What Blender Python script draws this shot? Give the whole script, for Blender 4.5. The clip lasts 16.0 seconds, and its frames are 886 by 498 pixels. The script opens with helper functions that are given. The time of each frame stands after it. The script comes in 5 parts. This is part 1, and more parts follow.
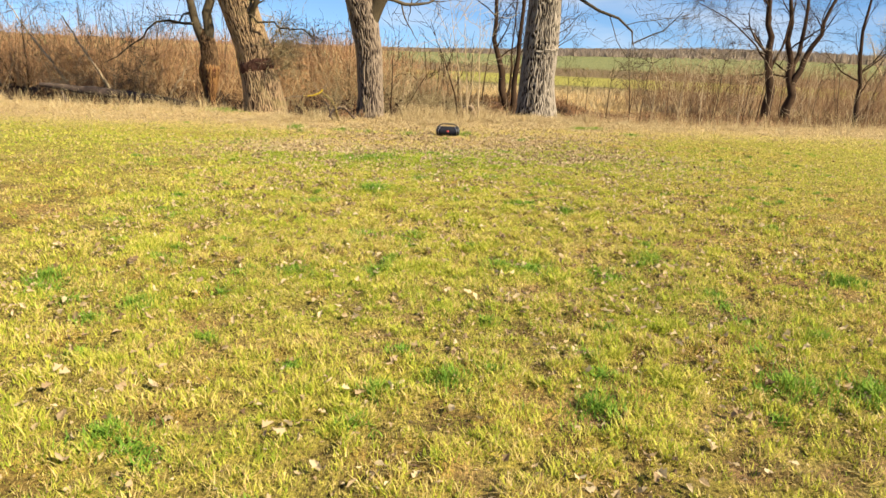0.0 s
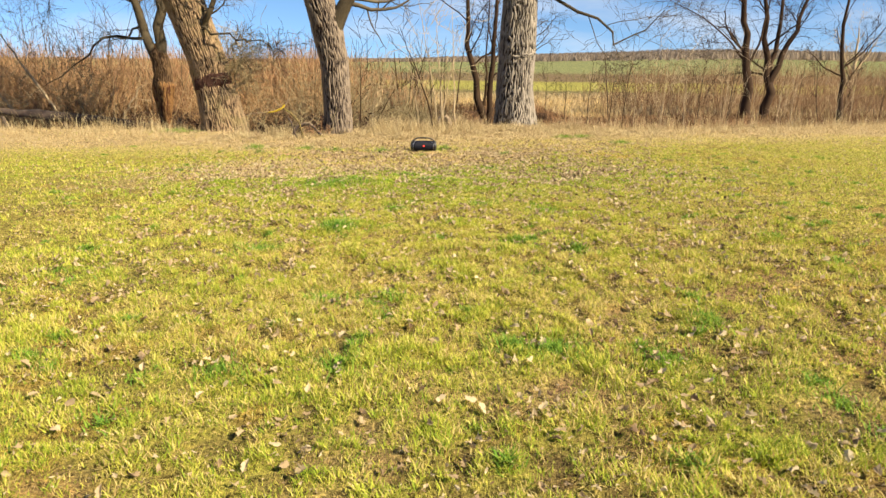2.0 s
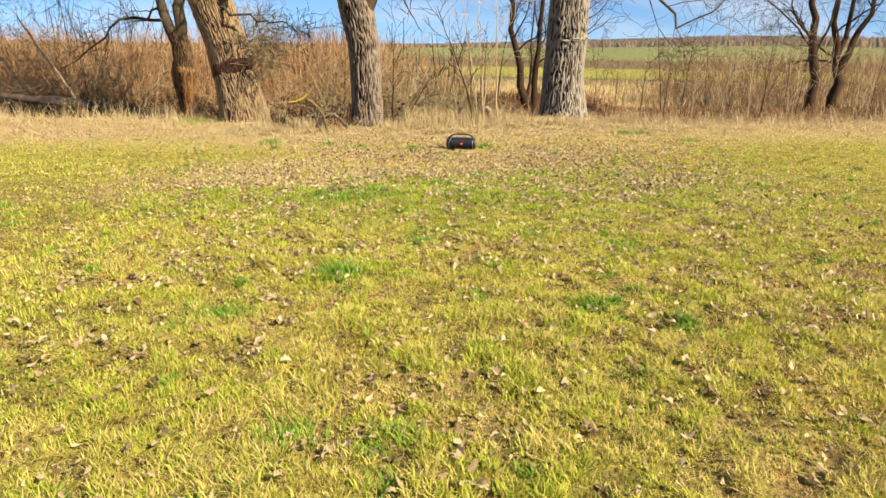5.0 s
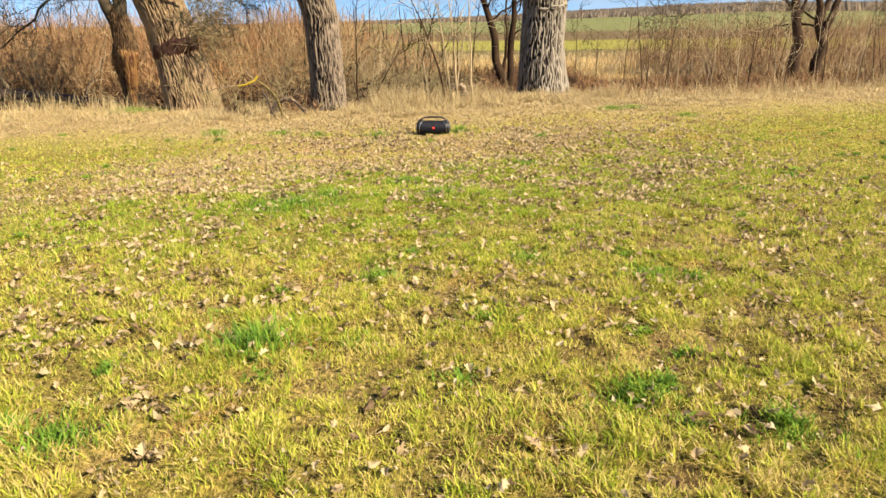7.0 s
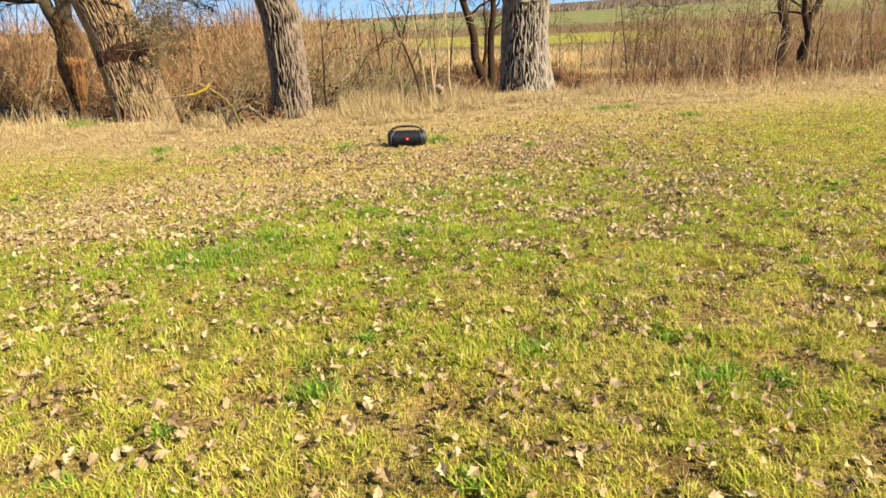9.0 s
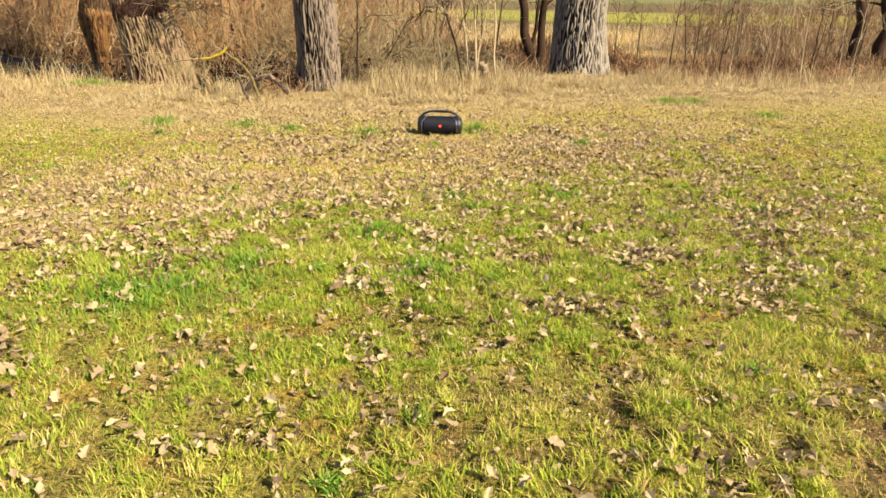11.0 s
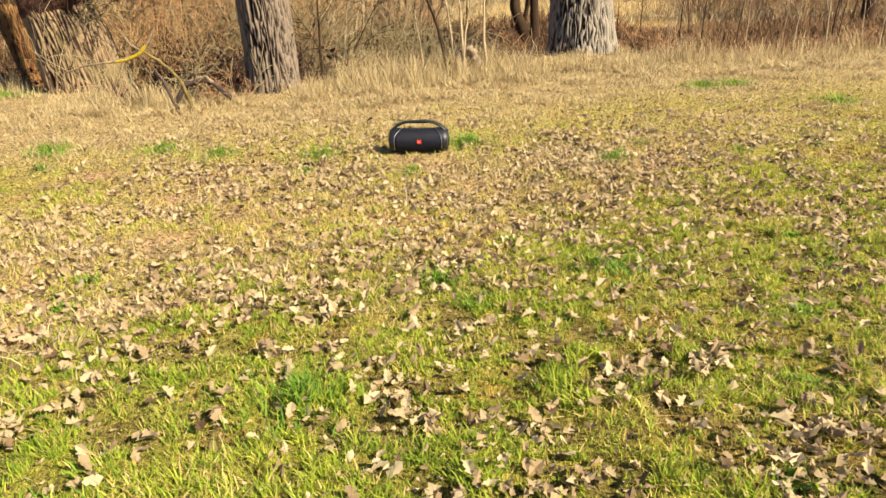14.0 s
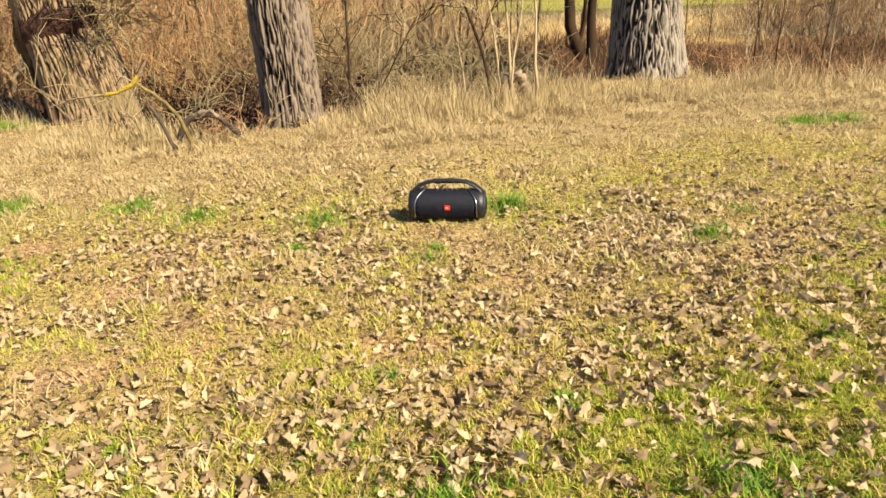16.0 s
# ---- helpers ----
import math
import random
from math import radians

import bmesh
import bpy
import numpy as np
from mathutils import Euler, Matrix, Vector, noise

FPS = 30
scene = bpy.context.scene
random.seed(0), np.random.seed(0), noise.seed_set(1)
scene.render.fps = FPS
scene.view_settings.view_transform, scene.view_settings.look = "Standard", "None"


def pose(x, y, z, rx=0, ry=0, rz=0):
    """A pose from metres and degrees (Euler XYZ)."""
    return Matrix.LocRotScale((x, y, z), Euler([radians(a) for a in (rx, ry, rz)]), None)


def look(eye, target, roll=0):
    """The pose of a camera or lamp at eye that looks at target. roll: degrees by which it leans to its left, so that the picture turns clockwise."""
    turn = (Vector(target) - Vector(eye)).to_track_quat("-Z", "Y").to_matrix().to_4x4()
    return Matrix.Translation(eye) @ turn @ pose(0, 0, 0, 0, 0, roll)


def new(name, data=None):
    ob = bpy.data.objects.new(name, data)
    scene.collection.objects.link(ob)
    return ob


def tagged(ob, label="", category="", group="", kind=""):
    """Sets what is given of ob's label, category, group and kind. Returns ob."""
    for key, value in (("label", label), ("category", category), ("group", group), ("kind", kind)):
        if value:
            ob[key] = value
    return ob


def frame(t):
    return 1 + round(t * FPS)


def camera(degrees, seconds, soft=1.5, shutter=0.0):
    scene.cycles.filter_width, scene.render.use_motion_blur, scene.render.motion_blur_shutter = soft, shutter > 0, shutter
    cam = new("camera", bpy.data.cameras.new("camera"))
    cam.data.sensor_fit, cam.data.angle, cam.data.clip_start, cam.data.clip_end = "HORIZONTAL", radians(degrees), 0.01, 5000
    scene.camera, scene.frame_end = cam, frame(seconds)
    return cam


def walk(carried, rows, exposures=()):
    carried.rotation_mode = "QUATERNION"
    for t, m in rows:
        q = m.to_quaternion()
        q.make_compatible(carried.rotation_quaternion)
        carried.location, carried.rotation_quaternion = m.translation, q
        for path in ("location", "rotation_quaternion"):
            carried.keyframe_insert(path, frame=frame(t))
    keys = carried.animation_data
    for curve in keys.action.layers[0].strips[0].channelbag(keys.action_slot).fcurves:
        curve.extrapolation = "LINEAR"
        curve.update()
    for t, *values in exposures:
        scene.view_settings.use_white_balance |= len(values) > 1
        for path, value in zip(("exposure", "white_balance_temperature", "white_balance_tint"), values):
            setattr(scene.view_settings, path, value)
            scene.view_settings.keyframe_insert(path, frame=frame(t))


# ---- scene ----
cam = camera(65.9, 16.0)
PATH = [
    (0, (0.943, -14.32, 1.637), (0.818, -12.401, 1.084), 2.6),
    (0.5, (0.896, -14.01, 1.637), (0.819, -12.096, 1.06), 1.3),
    (1, (0.901, -13.659, 1.624), (0.82, -11.714, 1.163), -0.6),
    (1.5, (0.857, -13.301, 1.584), (0.76, -11.369, 1.079), 1.0),
    (2, (0.81, -12.97, 1.595), (0.748, -11.042, 1.068), 0.7),
    (2.5, (0.834, -12.633, 1.598), (0.9, -10.739, 0.959), 2.4),
    (3, (0.759, -12.36, 1.59), (0.699, -10.462, 0.963), 1.1),
    (3.5, (0.699, -12.148, 1.6), (0.708, -10.233, 1.023), 1.1),
    (4, (0.713, -11.847, 1.568), (0.634, -9.936, 0.984), -0.8),
    (4.2, (0.72, -11.739, 1.578), (0.629, -9.809, 1.062), 0.3),
    (6.3, (0.68, -10.347, 1.522), (0.443, -8.475, 0.858), -0.5),
    (6.5, (0.675, -10.208, 1.507), (0.501, -8.317, 0.879), -0.4),
    (7, (0.666, -9.884, 1.494), (0.561, -7.988, 0.866), -0.7),
    (7.5, (0.727, -9.548, 1.497), (0.668, -7.653, 0.861), -2.5),
    (8, (0.72, -9.276, 1.47), (0.587, -7.41, 0.763), 1.0),
    (8.5, (0.66, -8.972, 1.485), (0.585, -7.088, 0.819), 0.7),
    (9, (0.686, -8.639, 1.477), (0.624, -6.745, 0.84), -2.1),
    (9.2, (0.689, -8.517, 1.494), (0.613, -6.62, 0.865), -1.9),
    (11.3, (0.679, -7.223, 1.448), (0.525, -5.361, 0.734), 1.2),
    (11.5, (0.654, -7.067, 1.452), (0.571, -5.182, 0.79), -0.5),
    (12, (0.624, -6.74, 1.44), (0.475, -4.862, 0.768), -2.1),
    (12.5, (0.663, -6.383, 1.421), (0.458, -4.513, 0.741), -2.4),
    (13, (0.631, -6.083, 1.371), (0.477, -4.222, 0.655), 1.0),
    (13.5, (0.589, -5.78, 1.365), (0.441, -3.934, 0.61), 0.4),
    (14, (0.588, -5.428, 1.352), (0.445, -3.584, 0.59), -1.8),
    (14.5, (0.59, -5.115, 1.333), (0.42, -3.276, 0.565), 0.2),
    (15, (0.516, -4.745, 1.346), (0.361, -2.886, 0.626), -0.6),
    (15.5, (0.538, -4.377, 1.323), (0.364, -2.525, 0.588), -2.3),
    (16, (0.582, -4.031, 1.338), (0.297, -2.187, 0.618), -2.5),
]
walk(cam, [(t, look(e, g, r)) for t, e, g, r in PATH])

# ---- light ----
SUN_AZ, SUN_EL = radians(-31), radians(38)      # azimuth from +x, towards the camera's right shoulder
world = bpy.data.worlds.new("world")
scene.world = world
world.use_nodes = True
wn, wl = world.node_tree.nodes, world.node_tree.links
sky = wn.new("ShaderNodeTexSky")
sky.sky_type = 'NISHITA'
sky.sun_disc = False
sky.sun_elevation = SUN_EL
sky.sun_rotation = radians(90) - SUN_AZ
sky.altitude = 1500
sky.air_density, sky.dust_density, sky.ozone_density = 1.0, 0.0, 4.0
deep = wn.new("ShaderNodeHueSaturation")               # a deep spring blue, with thin streaks of high cloud
deep.inputs["Hue"].default_value, deep.inputs["Saturation"].default_value = 0.5, 1.1
wl.new(sky.outputs[0], deep.inputs["Color"])
sky_at, streak = wn.new("ShaderNodeTexCoord"), wn.new("ShaderNodeTexNoise")
lift = wn.new("ShaderNodeVectorMath")                  # no milky band low over the hills
lift.operation = 'ADD'
lift.inputs[1].default_value = (0, 0, 0.09)
wl.new(sky_at.outputs["Generated"], lift.inputs[0])
wl.new(lift.outputs[0], sky.inputs[0])
stretch = wn.new("ShaderNodeMapping")
stretch.inputs["Scale"].default_value = (2.0, 2.0, 9.0)
wl.new(sky_at.outputs["Generated"], stretch.inputs[0])
wl.new(stretch.outputs[0], streak.inputs[0])
streak.inputs["Scale"].default_value, streak.inputs["Detail"].default_value = 2.2, 6
thin = wn.new("ShaderNodeMapRange")
thin.inputs[1].default_value, thin.inputs[2].default_value, thin.inputs[4].default_value = 0.44, 0.72, 0.7
wl.new(streak.outputs[0], thin.inputs[0])
veil = wn.new("ShaderNodeMix")
veil.data_type = 'RGBA'
veil.inputs[7].default_value = (5.2, 5.6, 6.2, 1)
wl.new(thin.outputs[0], veil.inputs[0])
wl.new(deep.outputs[0], veil.inputs[6])
wl.new(veil.outputs[2], wn["Background"].inputs[0])
wn["Background"].inputs[1].default_value = 0.058
sun = new("sun", bpy.data.lights.new("sun", "SUN"))
sun.data.energy, sun.data.angle, sun.data.color = 5.0, radians(0.6), (1.0, 0.88, 0.63)
sun_dir = Vector((math.cos(SUN_AZ) * math.cos(SUN_EL), math.sin(SUN_AZ) * math.cos(SUN_EL), math.sin(SUN_EL)))
sun.matrix_world = look(tuple(sun_dir * 60), (0, 0, 0))
scene.view_settings.exposure = 1.41

# ---- small numeric helpers ----
rng = np.random.default_rng(7)
TABLE = np.random.default_rng(3).random((4, 128, 128))


def vnoise(x, y, layer=0):
    """Smooth value noise in 0..1 over the plane."""
    x, y = np.asarray(x, float), np.asarray(y, float)
    xi, yi = np.floor(x).astype(int), np.floor(y).astype(int)
    fx, fy = x - xi, y - yi
    fx, fy = fx * fx * (3 - 2 * fx), fy * fy * (3 - 2 * fy)
    T = TABLE[layer % 4]
    a, b = T[xi % 128, yi % 128], T[(xi + 1) % 128, yi % 128]
    c, d = T[xi % 128, (yi + 1) % 128], T[(xi + 1) % 128, (yi + 1) % 128]
    return (a * (1 - fx) + b * fx) * (1 - fy) + (c * (1 - fx) + d * fx) * fy


def fbm(x, y, layer=0, octaves=3):
    total, weight, gain = 0.0, 0.0, 1.0
    for o in range(octaves):
        total = total + gain * vnoise(x * 2 ** o + 17.3 * o, y * 2 ** o - 9.1 * o, layer + o)
        weight += gain
        gain *= 0.5
    return total / weight


def smooth(x, a, b):
    t = np.clip((np.asarray(x, float) - a) / (b - a), 0, 1)
    return t * t * (3 - 2 * t)


def bank_y(x):
    """Where the meadow ends and the bank of the ditch begins."""
    return np.interp(x, [-30, -12, -9, -6, -5, -4.3, -2.75, -2.2, -1.5, 0, 1.0, 1.7, 2.9, 3.6, 5, 7, 11, 17, 40],
                     [3.0, 4.0, 4.4, 4.6, 4.4, 2.8, 2.7, 3.9, 4.0, 4.7, 5.6, 8.4, 8.5, 6.6, 6.6, 7.2, 9.0, 12, 22])


def straw_y(x):
    """Where the mown meadow turns into the strip of tall dry grass."""
    return np.interp(x, [-30, -12, -8, -4, -2.7, -2, -0.6, 0.4, 1.35, 2.6, 4.4, 6.7, 9, 20], [-1, 0.0, 0.6, 0.9, 0.9, 1.4, 1.4, 1.9, 2.7, 3.2, 3.6, 4.2, 4.7, 9.0])


def litter_band(x, y):
    """The slanting band where the leaves have drifted together on thin, trodden turf."""
    front = np.interp(x, [-4, -2, -1.5, -0.7, -0.5, 0.15, 0.63, 1.2, 1.5, 2.2, 2.6, 3.6, 6], [-5.5, -4.3, -3.4, -3.0, -2.7, -2.6, -2.05, -1.6, -1.45, -0.65, -0.4, 0.4, 2.0])
    back = np.interp(x, [-4, -2.8, -1.9, -0.4, 0.6, 1.7, 3.1, 6], [-2.6, -1.7, -0.7, -0.2, -0.05, 0.4, 1.4, 3.0])
    w = 1.1 * (fbm(x * 1.7 + 3, y * 1.7, 1) - 0.5) + 0.7 * (fbm(x * 6 + 3, y * 6, 2) - 0.5)
    return smooth(y + w - front, -0.8, 0.7) * (1 - smooth(y + w - back, -0.5, 1.0)) * smooth(x, -5, -1.8) * (1 - 0.6 * smooth(x, 1.5, 4.5))


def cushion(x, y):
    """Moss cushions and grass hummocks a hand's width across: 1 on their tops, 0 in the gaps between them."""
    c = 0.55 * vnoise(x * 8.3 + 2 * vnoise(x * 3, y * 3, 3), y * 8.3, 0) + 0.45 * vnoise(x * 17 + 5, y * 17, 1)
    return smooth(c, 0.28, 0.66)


def height(x, y):
    """Height of the ground."""
    x, y = np.asarray(x, float), np.asarray(y, float)
    meadow = np.interp(y, [-40, -9, -6, -4.5, -3, -1.5, 0, 3, 8, 14], [0.27, 0.225, 0.185, 0.13, 0.02, -0.055, -0.04, -0.07, -0.24, -0.34])
    meadow = meadow + 0.006 * np.clip(x, -8, 8) + 0.035 * (fbm(x * 0.7, y * 0.7, 1) - 0.5) + 0.02 * (fbm(x * 3, y * 3, 2) - 0.5)
    meadow = meadow + 0.03 * (cushion(x, y) - 0.6) * (1 - smooth(np.abs(x - 0.6), 3.0, 9.0)) * (1 - smooth(y, 1.0, 4.0))
    s = y - bank_y(x)
    steep = np.interp(s, [0, 0.5, 1.2, 2.0, 3.0, 4.4, 5.8, 9, 14], [0, -0.25, -0.7, -1.0, -0.95, -0.2, 0.25, 0.15, -0.5])
    flat = np.interp(s, [0, 0.5, 1.2, 2.0, 3.0, 4.4, 5.8, 9, 14], [0, -0.25, -0.7, -1.0, -1.0, -0.85, -0.75, -0.7, -0.75])
    k = smooth(x, 3.0, 6.0)
    near = meadow + np.interp(x, [-14, -9, -5.5], [0.45, 0.85, 1.0]) * (steep * (1 - k) + flat * k)
    rise = np.interp(x, [-400, -150, 0, 150, 500], [0.1, 0.25, 0.6, 1.0, 1.25])
    far = np.interp(y, [14, 30, 60, 110, 130], [-0.95, -1.15, -1.25, -1.2, -0.9]) \
        + rise * np.interp(y, [130, 250, 400, 600, 800, 1000, 1600, 4000], [0, 2.0, 4.6, 9.0, 13.5, 13, 6, -20])
    far = far + 5.0 * (fbm(x * 0.005, y * 0.003, 2) - 0.5) * smooth(y, 180, 600)
    far = far + 0.15 * (fbm(x * 0.08, y * 0.08, 3) - 0.5)
    k = smooth(y, 15, 26)
    return near * (1 - k) + far * k


def hz(x, y):
    return float(height(x, y))


# ---- materials ----
def nodes_of(m):
    m.use_nodes = True
    t = m.node_tree
    return t.nodes, t.links, t.nodes["Principled BSDF"]


def ramp_of(n, stops):
    r = n.new("ShaderNodeValToRGB")
    e = r.color_ramp.elements
    while len(e) < len(stops):
        e.new(0.5)
    for k, (at, c) in zip(e, stops):
        k.position, k.color = at, (*c, 1)
    return r


def plain_material(name, stops, scale=6.0, rough=0.85, bump=0.3, bump_scale=40.0, stretch=(1, 1, 1), metal=0.0, specular=0.15):
    """Noise-varied colour at two scales with a fine relief."""
    m = bpy.data.materials.new(name)
    n, l, b = nodes_of(m)
    co = n.new("ShaderNodeTexCoord")
    mp = n.new("ShaderNodeMapping")
    mp.inputs["Scale"].default_value = stretch
    l.new(co.outputs["Object"], mp.inputs[0])
    n1, n2 = n.new("ShaderNodeTexNoise"), n.new("ShaderNodeTexNoise")
    n1.inputs["Scale"].default_value, n1.inputs["Detail"].default_value = scale, 6
    n2.inputs["Scale"].default_value, n2.inputs["Detail"].default_value = bump_scale, 4
    l.new(mp.outputs[0], n1.inputs[0])
    l.new(mp.outputs[0], n2.inputs[0])
    mx = n.new("ShaderNodeMath")
    mx.operation = 'MULTIPLY_ADD'
    mx.inputs[1].default_value = 0.35
    l.new(n2.outputs[0], mx.inputs[0])
    ml = n.new("ShaderNodeMath")
    ml.operation = 'MULTIPLY'
    ml.inputs[1].default_value = 0.65
    l.new(n1.outputs[0], ml.inputs[0])
    l.new(ml.outputs[0], mx.inputs[2])
    r = ramp_of(n, stops)
    l.new(mx.outputs[0], r.inputs[0])
    l.new(r.outputs[0], b.inputs["Base Color"])
    bp = n.new("ShaderNodeBump")
    bp.inputs["Strength"].default_value, bp.inputs["Distance"].default_value = bump, 0.02
    l.new(n2.outputs[0], bp.inputs["Height"])
    l.new(bp.outputs[0], b.inputs["Normal"])
    b.inputs["Roughness"].default_value, b.inputs["Metallic"].default_value = rough, metal
    b.inputs["Specular IOR Level"].default_value = specular
    return m


def blade_material(name, stops, patch=2.0, share=0.45, rough=0.6, translucent=0.25, per_object=False):
    """Each blade, leaf or twig has a tone of its own, shifted in drifts over the ground."""
    m = bpy.data.materials.new(name)
    n, l, b = nodes_of(m)
    if per_object:
        rnd = n.new("ShaderNodeObjectInfo").outputs["Random"]
    else:
        rnd = n.new("ShaderNodeNewGeometry").outputs["Random Per Island"]
    co = n.new("ShaderNodeNewGeometry")
    nz = n.new("ShaderNodeTexNoise")
    nz.inputs["Scale"].default_value, nz.inputs["Detail"].default_value = patch, 3
    l.new(co.outputs["Position"], nz.inputs[0])
    mr = n.new("ShaderNodeMapRange")
    mr.inputs[1].default_value, mr.inputs[2].default_value = 0.3, 0.7
    l.new(nz.outputs[0], mr.inputs[0])
    mix = n.new("ShaderNodeMix")
    mix.data_type = 'FLOAT'
    mix.inputs[0].default_value = share
    l.new(rnd, mix.inputs[2])
    l.new(mr.outputs[0], mix.inputs[3])
    r = ramp_of(n, stops)
    l.new(mix.outputs[0], r.inputs[0])
    l.new(r.outputs[0], b.inputs["Base Color"])
    b.inputs["Roughness"].default_value = rough
    b.inputs["Specular IOR Level"].default_value = 0.12
    if translucent:
        tr, ms = n.new("ShaderNodeBsdfTranslucent"), n.new("ShaderNodeMixShader")
        l.new(r.outputs[0], tr.inputs[0])
        ms.inputs[0].default_value = translucent
        l.new(b.outputs[0], ms.inputs[1])
        l.new(tr.outputs[0], ms.inputs[2])
        l.new(ms.outputs[0], n["Material Output"].inputs[0])
    return m


def bark_material(name, ridge, furrow, moss=None):
    """Bark: furrows darker than ridges, partly own tone, partly groove shade put into the colour, from the mesh's own
    relief, with lichen or moss drifts.
    """
    m = bpy.data.materials.new(name)
    n, l, b = nodes_of(m)
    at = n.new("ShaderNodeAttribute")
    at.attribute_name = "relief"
    co = n.new("ShaderNodeTexCoord")
    mp = n.new("ShaderNodeMapping")
    mp.inputs["Scale"].default_value = (1, 1, 0.3)
    l.new(co.outputs["Object"], mp.inputs[0])
    nz, fine = n.new("ShaderNodeTexNoise"), n.new("ShaderNodeTexNoise")
    nz.inputs["Scale"].default_value, nz.inputs["Detail"].default_value = 3.0, 5
    fine.inputs["Scale"].default_value, fine.inputs["Detail"].default_value = 55.0, 5
    l.new(mp.outputs[0], fine.inputs[0])
    l.new(co.outputs["Object"], nz.inputs[0])
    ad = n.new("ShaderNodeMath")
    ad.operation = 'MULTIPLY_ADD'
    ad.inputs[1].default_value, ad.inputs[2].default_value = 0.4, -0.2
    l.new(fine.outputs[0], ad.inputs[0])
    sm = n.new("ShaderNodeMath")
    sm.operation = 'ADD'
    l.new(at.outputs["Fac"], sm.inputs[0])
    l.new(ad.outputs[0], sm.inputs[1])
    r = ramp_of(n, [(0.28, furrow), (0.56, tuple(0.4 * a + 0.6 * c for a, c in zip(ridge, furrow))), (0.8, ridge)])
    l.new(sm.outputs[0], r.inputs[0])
    out = r.outputs[0]
    if moss:
        mr = n.new("ShaderNodeMapRange")
        mr.inputs[1].default_value, mr.inputs[2].default_value, mr.inputs[4].default_value = 0.5, 0.68, 0.7
        l.new(nz.outputs[0], mr.inputs[0])
        mx = n.new("ShaderNodeMix")
        mx.data_type = 'RGBA'
        mx.inputs[7].default_value = (*moss, 1)
        l.new(mr.outputs[0], mx.inputs[0])
        l.new(out, mx.inputs[6])
        out = mx.outputs[2]
    l.new(out, b.inputs["Base Color"])
    bp = n.new("ShaderNodeBump")
    bp.inputs["Strength"].default_value, bp.inputs["Distance"].default_value = 0.8, 0.012
    l.new(fine.outputs[0], bp.inputs["Height"])
    l.new(bp.outputs[0], b.inputs["Normal"])
    b.inputs["Roughness"].default_value = 0.9
    b.inputs["Specular IOR Level"].default_value = 0.2
    return m


def ground_material():
    m = bpy.data.materials.new("ground_cover")
    n, l, b = nodes_of(m)
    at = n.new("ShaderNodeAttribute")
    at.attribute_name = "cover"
    ge = n.new("ShaderNodeNewGeometry")
    n1 = n.new("ShaderNodeTexNoise")
    n1.inputs["Scale"].default_value, n1.inputs["Detail"].default_value = 48.0, 8
    l.new(ge.outputs["Position"], n1.inputs[0])
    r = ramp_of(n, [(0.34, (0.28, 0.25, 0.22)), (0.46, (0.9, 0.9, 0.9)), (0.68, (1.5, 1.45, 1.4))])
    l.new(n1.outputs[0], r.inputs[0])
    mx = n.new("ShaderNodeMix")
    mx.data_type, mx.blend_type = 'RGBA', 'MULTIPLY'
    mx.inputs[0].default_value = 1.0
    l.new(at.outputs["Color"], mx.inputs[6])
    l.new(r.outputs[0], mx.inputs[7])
    fibres = []                                        # two layers of crossing dead stalks in the thatch
    for k, (sx, sy, turn) in enumerate(((300, 34, 0.5), (34, 300, 0.3))):
        mp, nz = n.new("ShaderNodeMapping"), n.new("ShaderNodeTexNoise")
        mp.inputs["Scale"].default_value, mp.inputs["Rotation"].default_value = (sx, sy, 40), (0, 0, turn)
        nz.inputs["Scale"].default_value, nz.inputs["Detail"].default_value = 1.0, 2
        nz.inputs["Distortion"].default_value = 0.6
        l.new(ge.outputs["Position"], mp.inputs[0])
        l.new(mp.outputs[0], nz.inputs[0])
        fibres.append(nz.outputs[0])
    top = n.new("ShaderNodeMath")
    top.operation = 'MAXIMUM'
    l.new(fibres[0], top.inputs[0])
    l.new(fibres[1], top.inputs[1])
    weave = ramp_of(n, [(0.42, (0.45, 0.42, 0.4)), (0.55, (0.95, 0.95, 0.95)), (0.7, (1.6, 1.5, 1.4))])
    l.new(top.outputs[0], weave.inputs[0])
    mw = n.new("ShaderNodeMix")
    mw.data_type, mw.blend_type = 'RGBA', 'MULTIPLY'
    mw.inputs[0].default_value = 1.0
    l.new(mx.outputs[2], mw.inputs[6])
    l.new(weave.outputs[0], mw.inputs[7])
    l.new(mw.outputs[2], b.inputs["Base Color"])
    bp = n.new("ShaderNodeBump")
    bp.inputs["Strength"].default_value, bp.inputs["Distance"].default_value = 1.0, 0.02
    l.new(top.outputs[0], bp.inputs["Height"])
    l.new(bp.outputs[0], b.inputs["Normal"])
    b.inputs["Roughness"].default_value = 0.95
    b.inputs["Specular IOR Level"].default_value = 0.1
    return m


M_GROUND = ground_material()
M_GRASS = blade_material("meadow_grass", [(0.0, (0.11, 0.165, 0.02)), (0.22, (0.27, 0.335, 0.03)), (0.47, (0.43, 0.428, 0.055)), (0.67, (0.53, 0.47, 0.1)),
                                          (0.83, (0.62, 0.49, 0.2)), (0.93, (0.5, 0.345, 0.165)), (1.0, (0.262, 0.156, 0.08))], 7.0, 0.46, 0.65, 0.34)
M_THATCH = blade_material("withered_grass", [(0.0, (0.22, 0.135, 0.06)), (0.35, (0.44, 0.325, 0.115)), (0.7, (0.57, 0.45, 0.17)), (1.0, (0.65, 0.54, 0.25))], 5.0, 0.3, 0.65, 0.35)
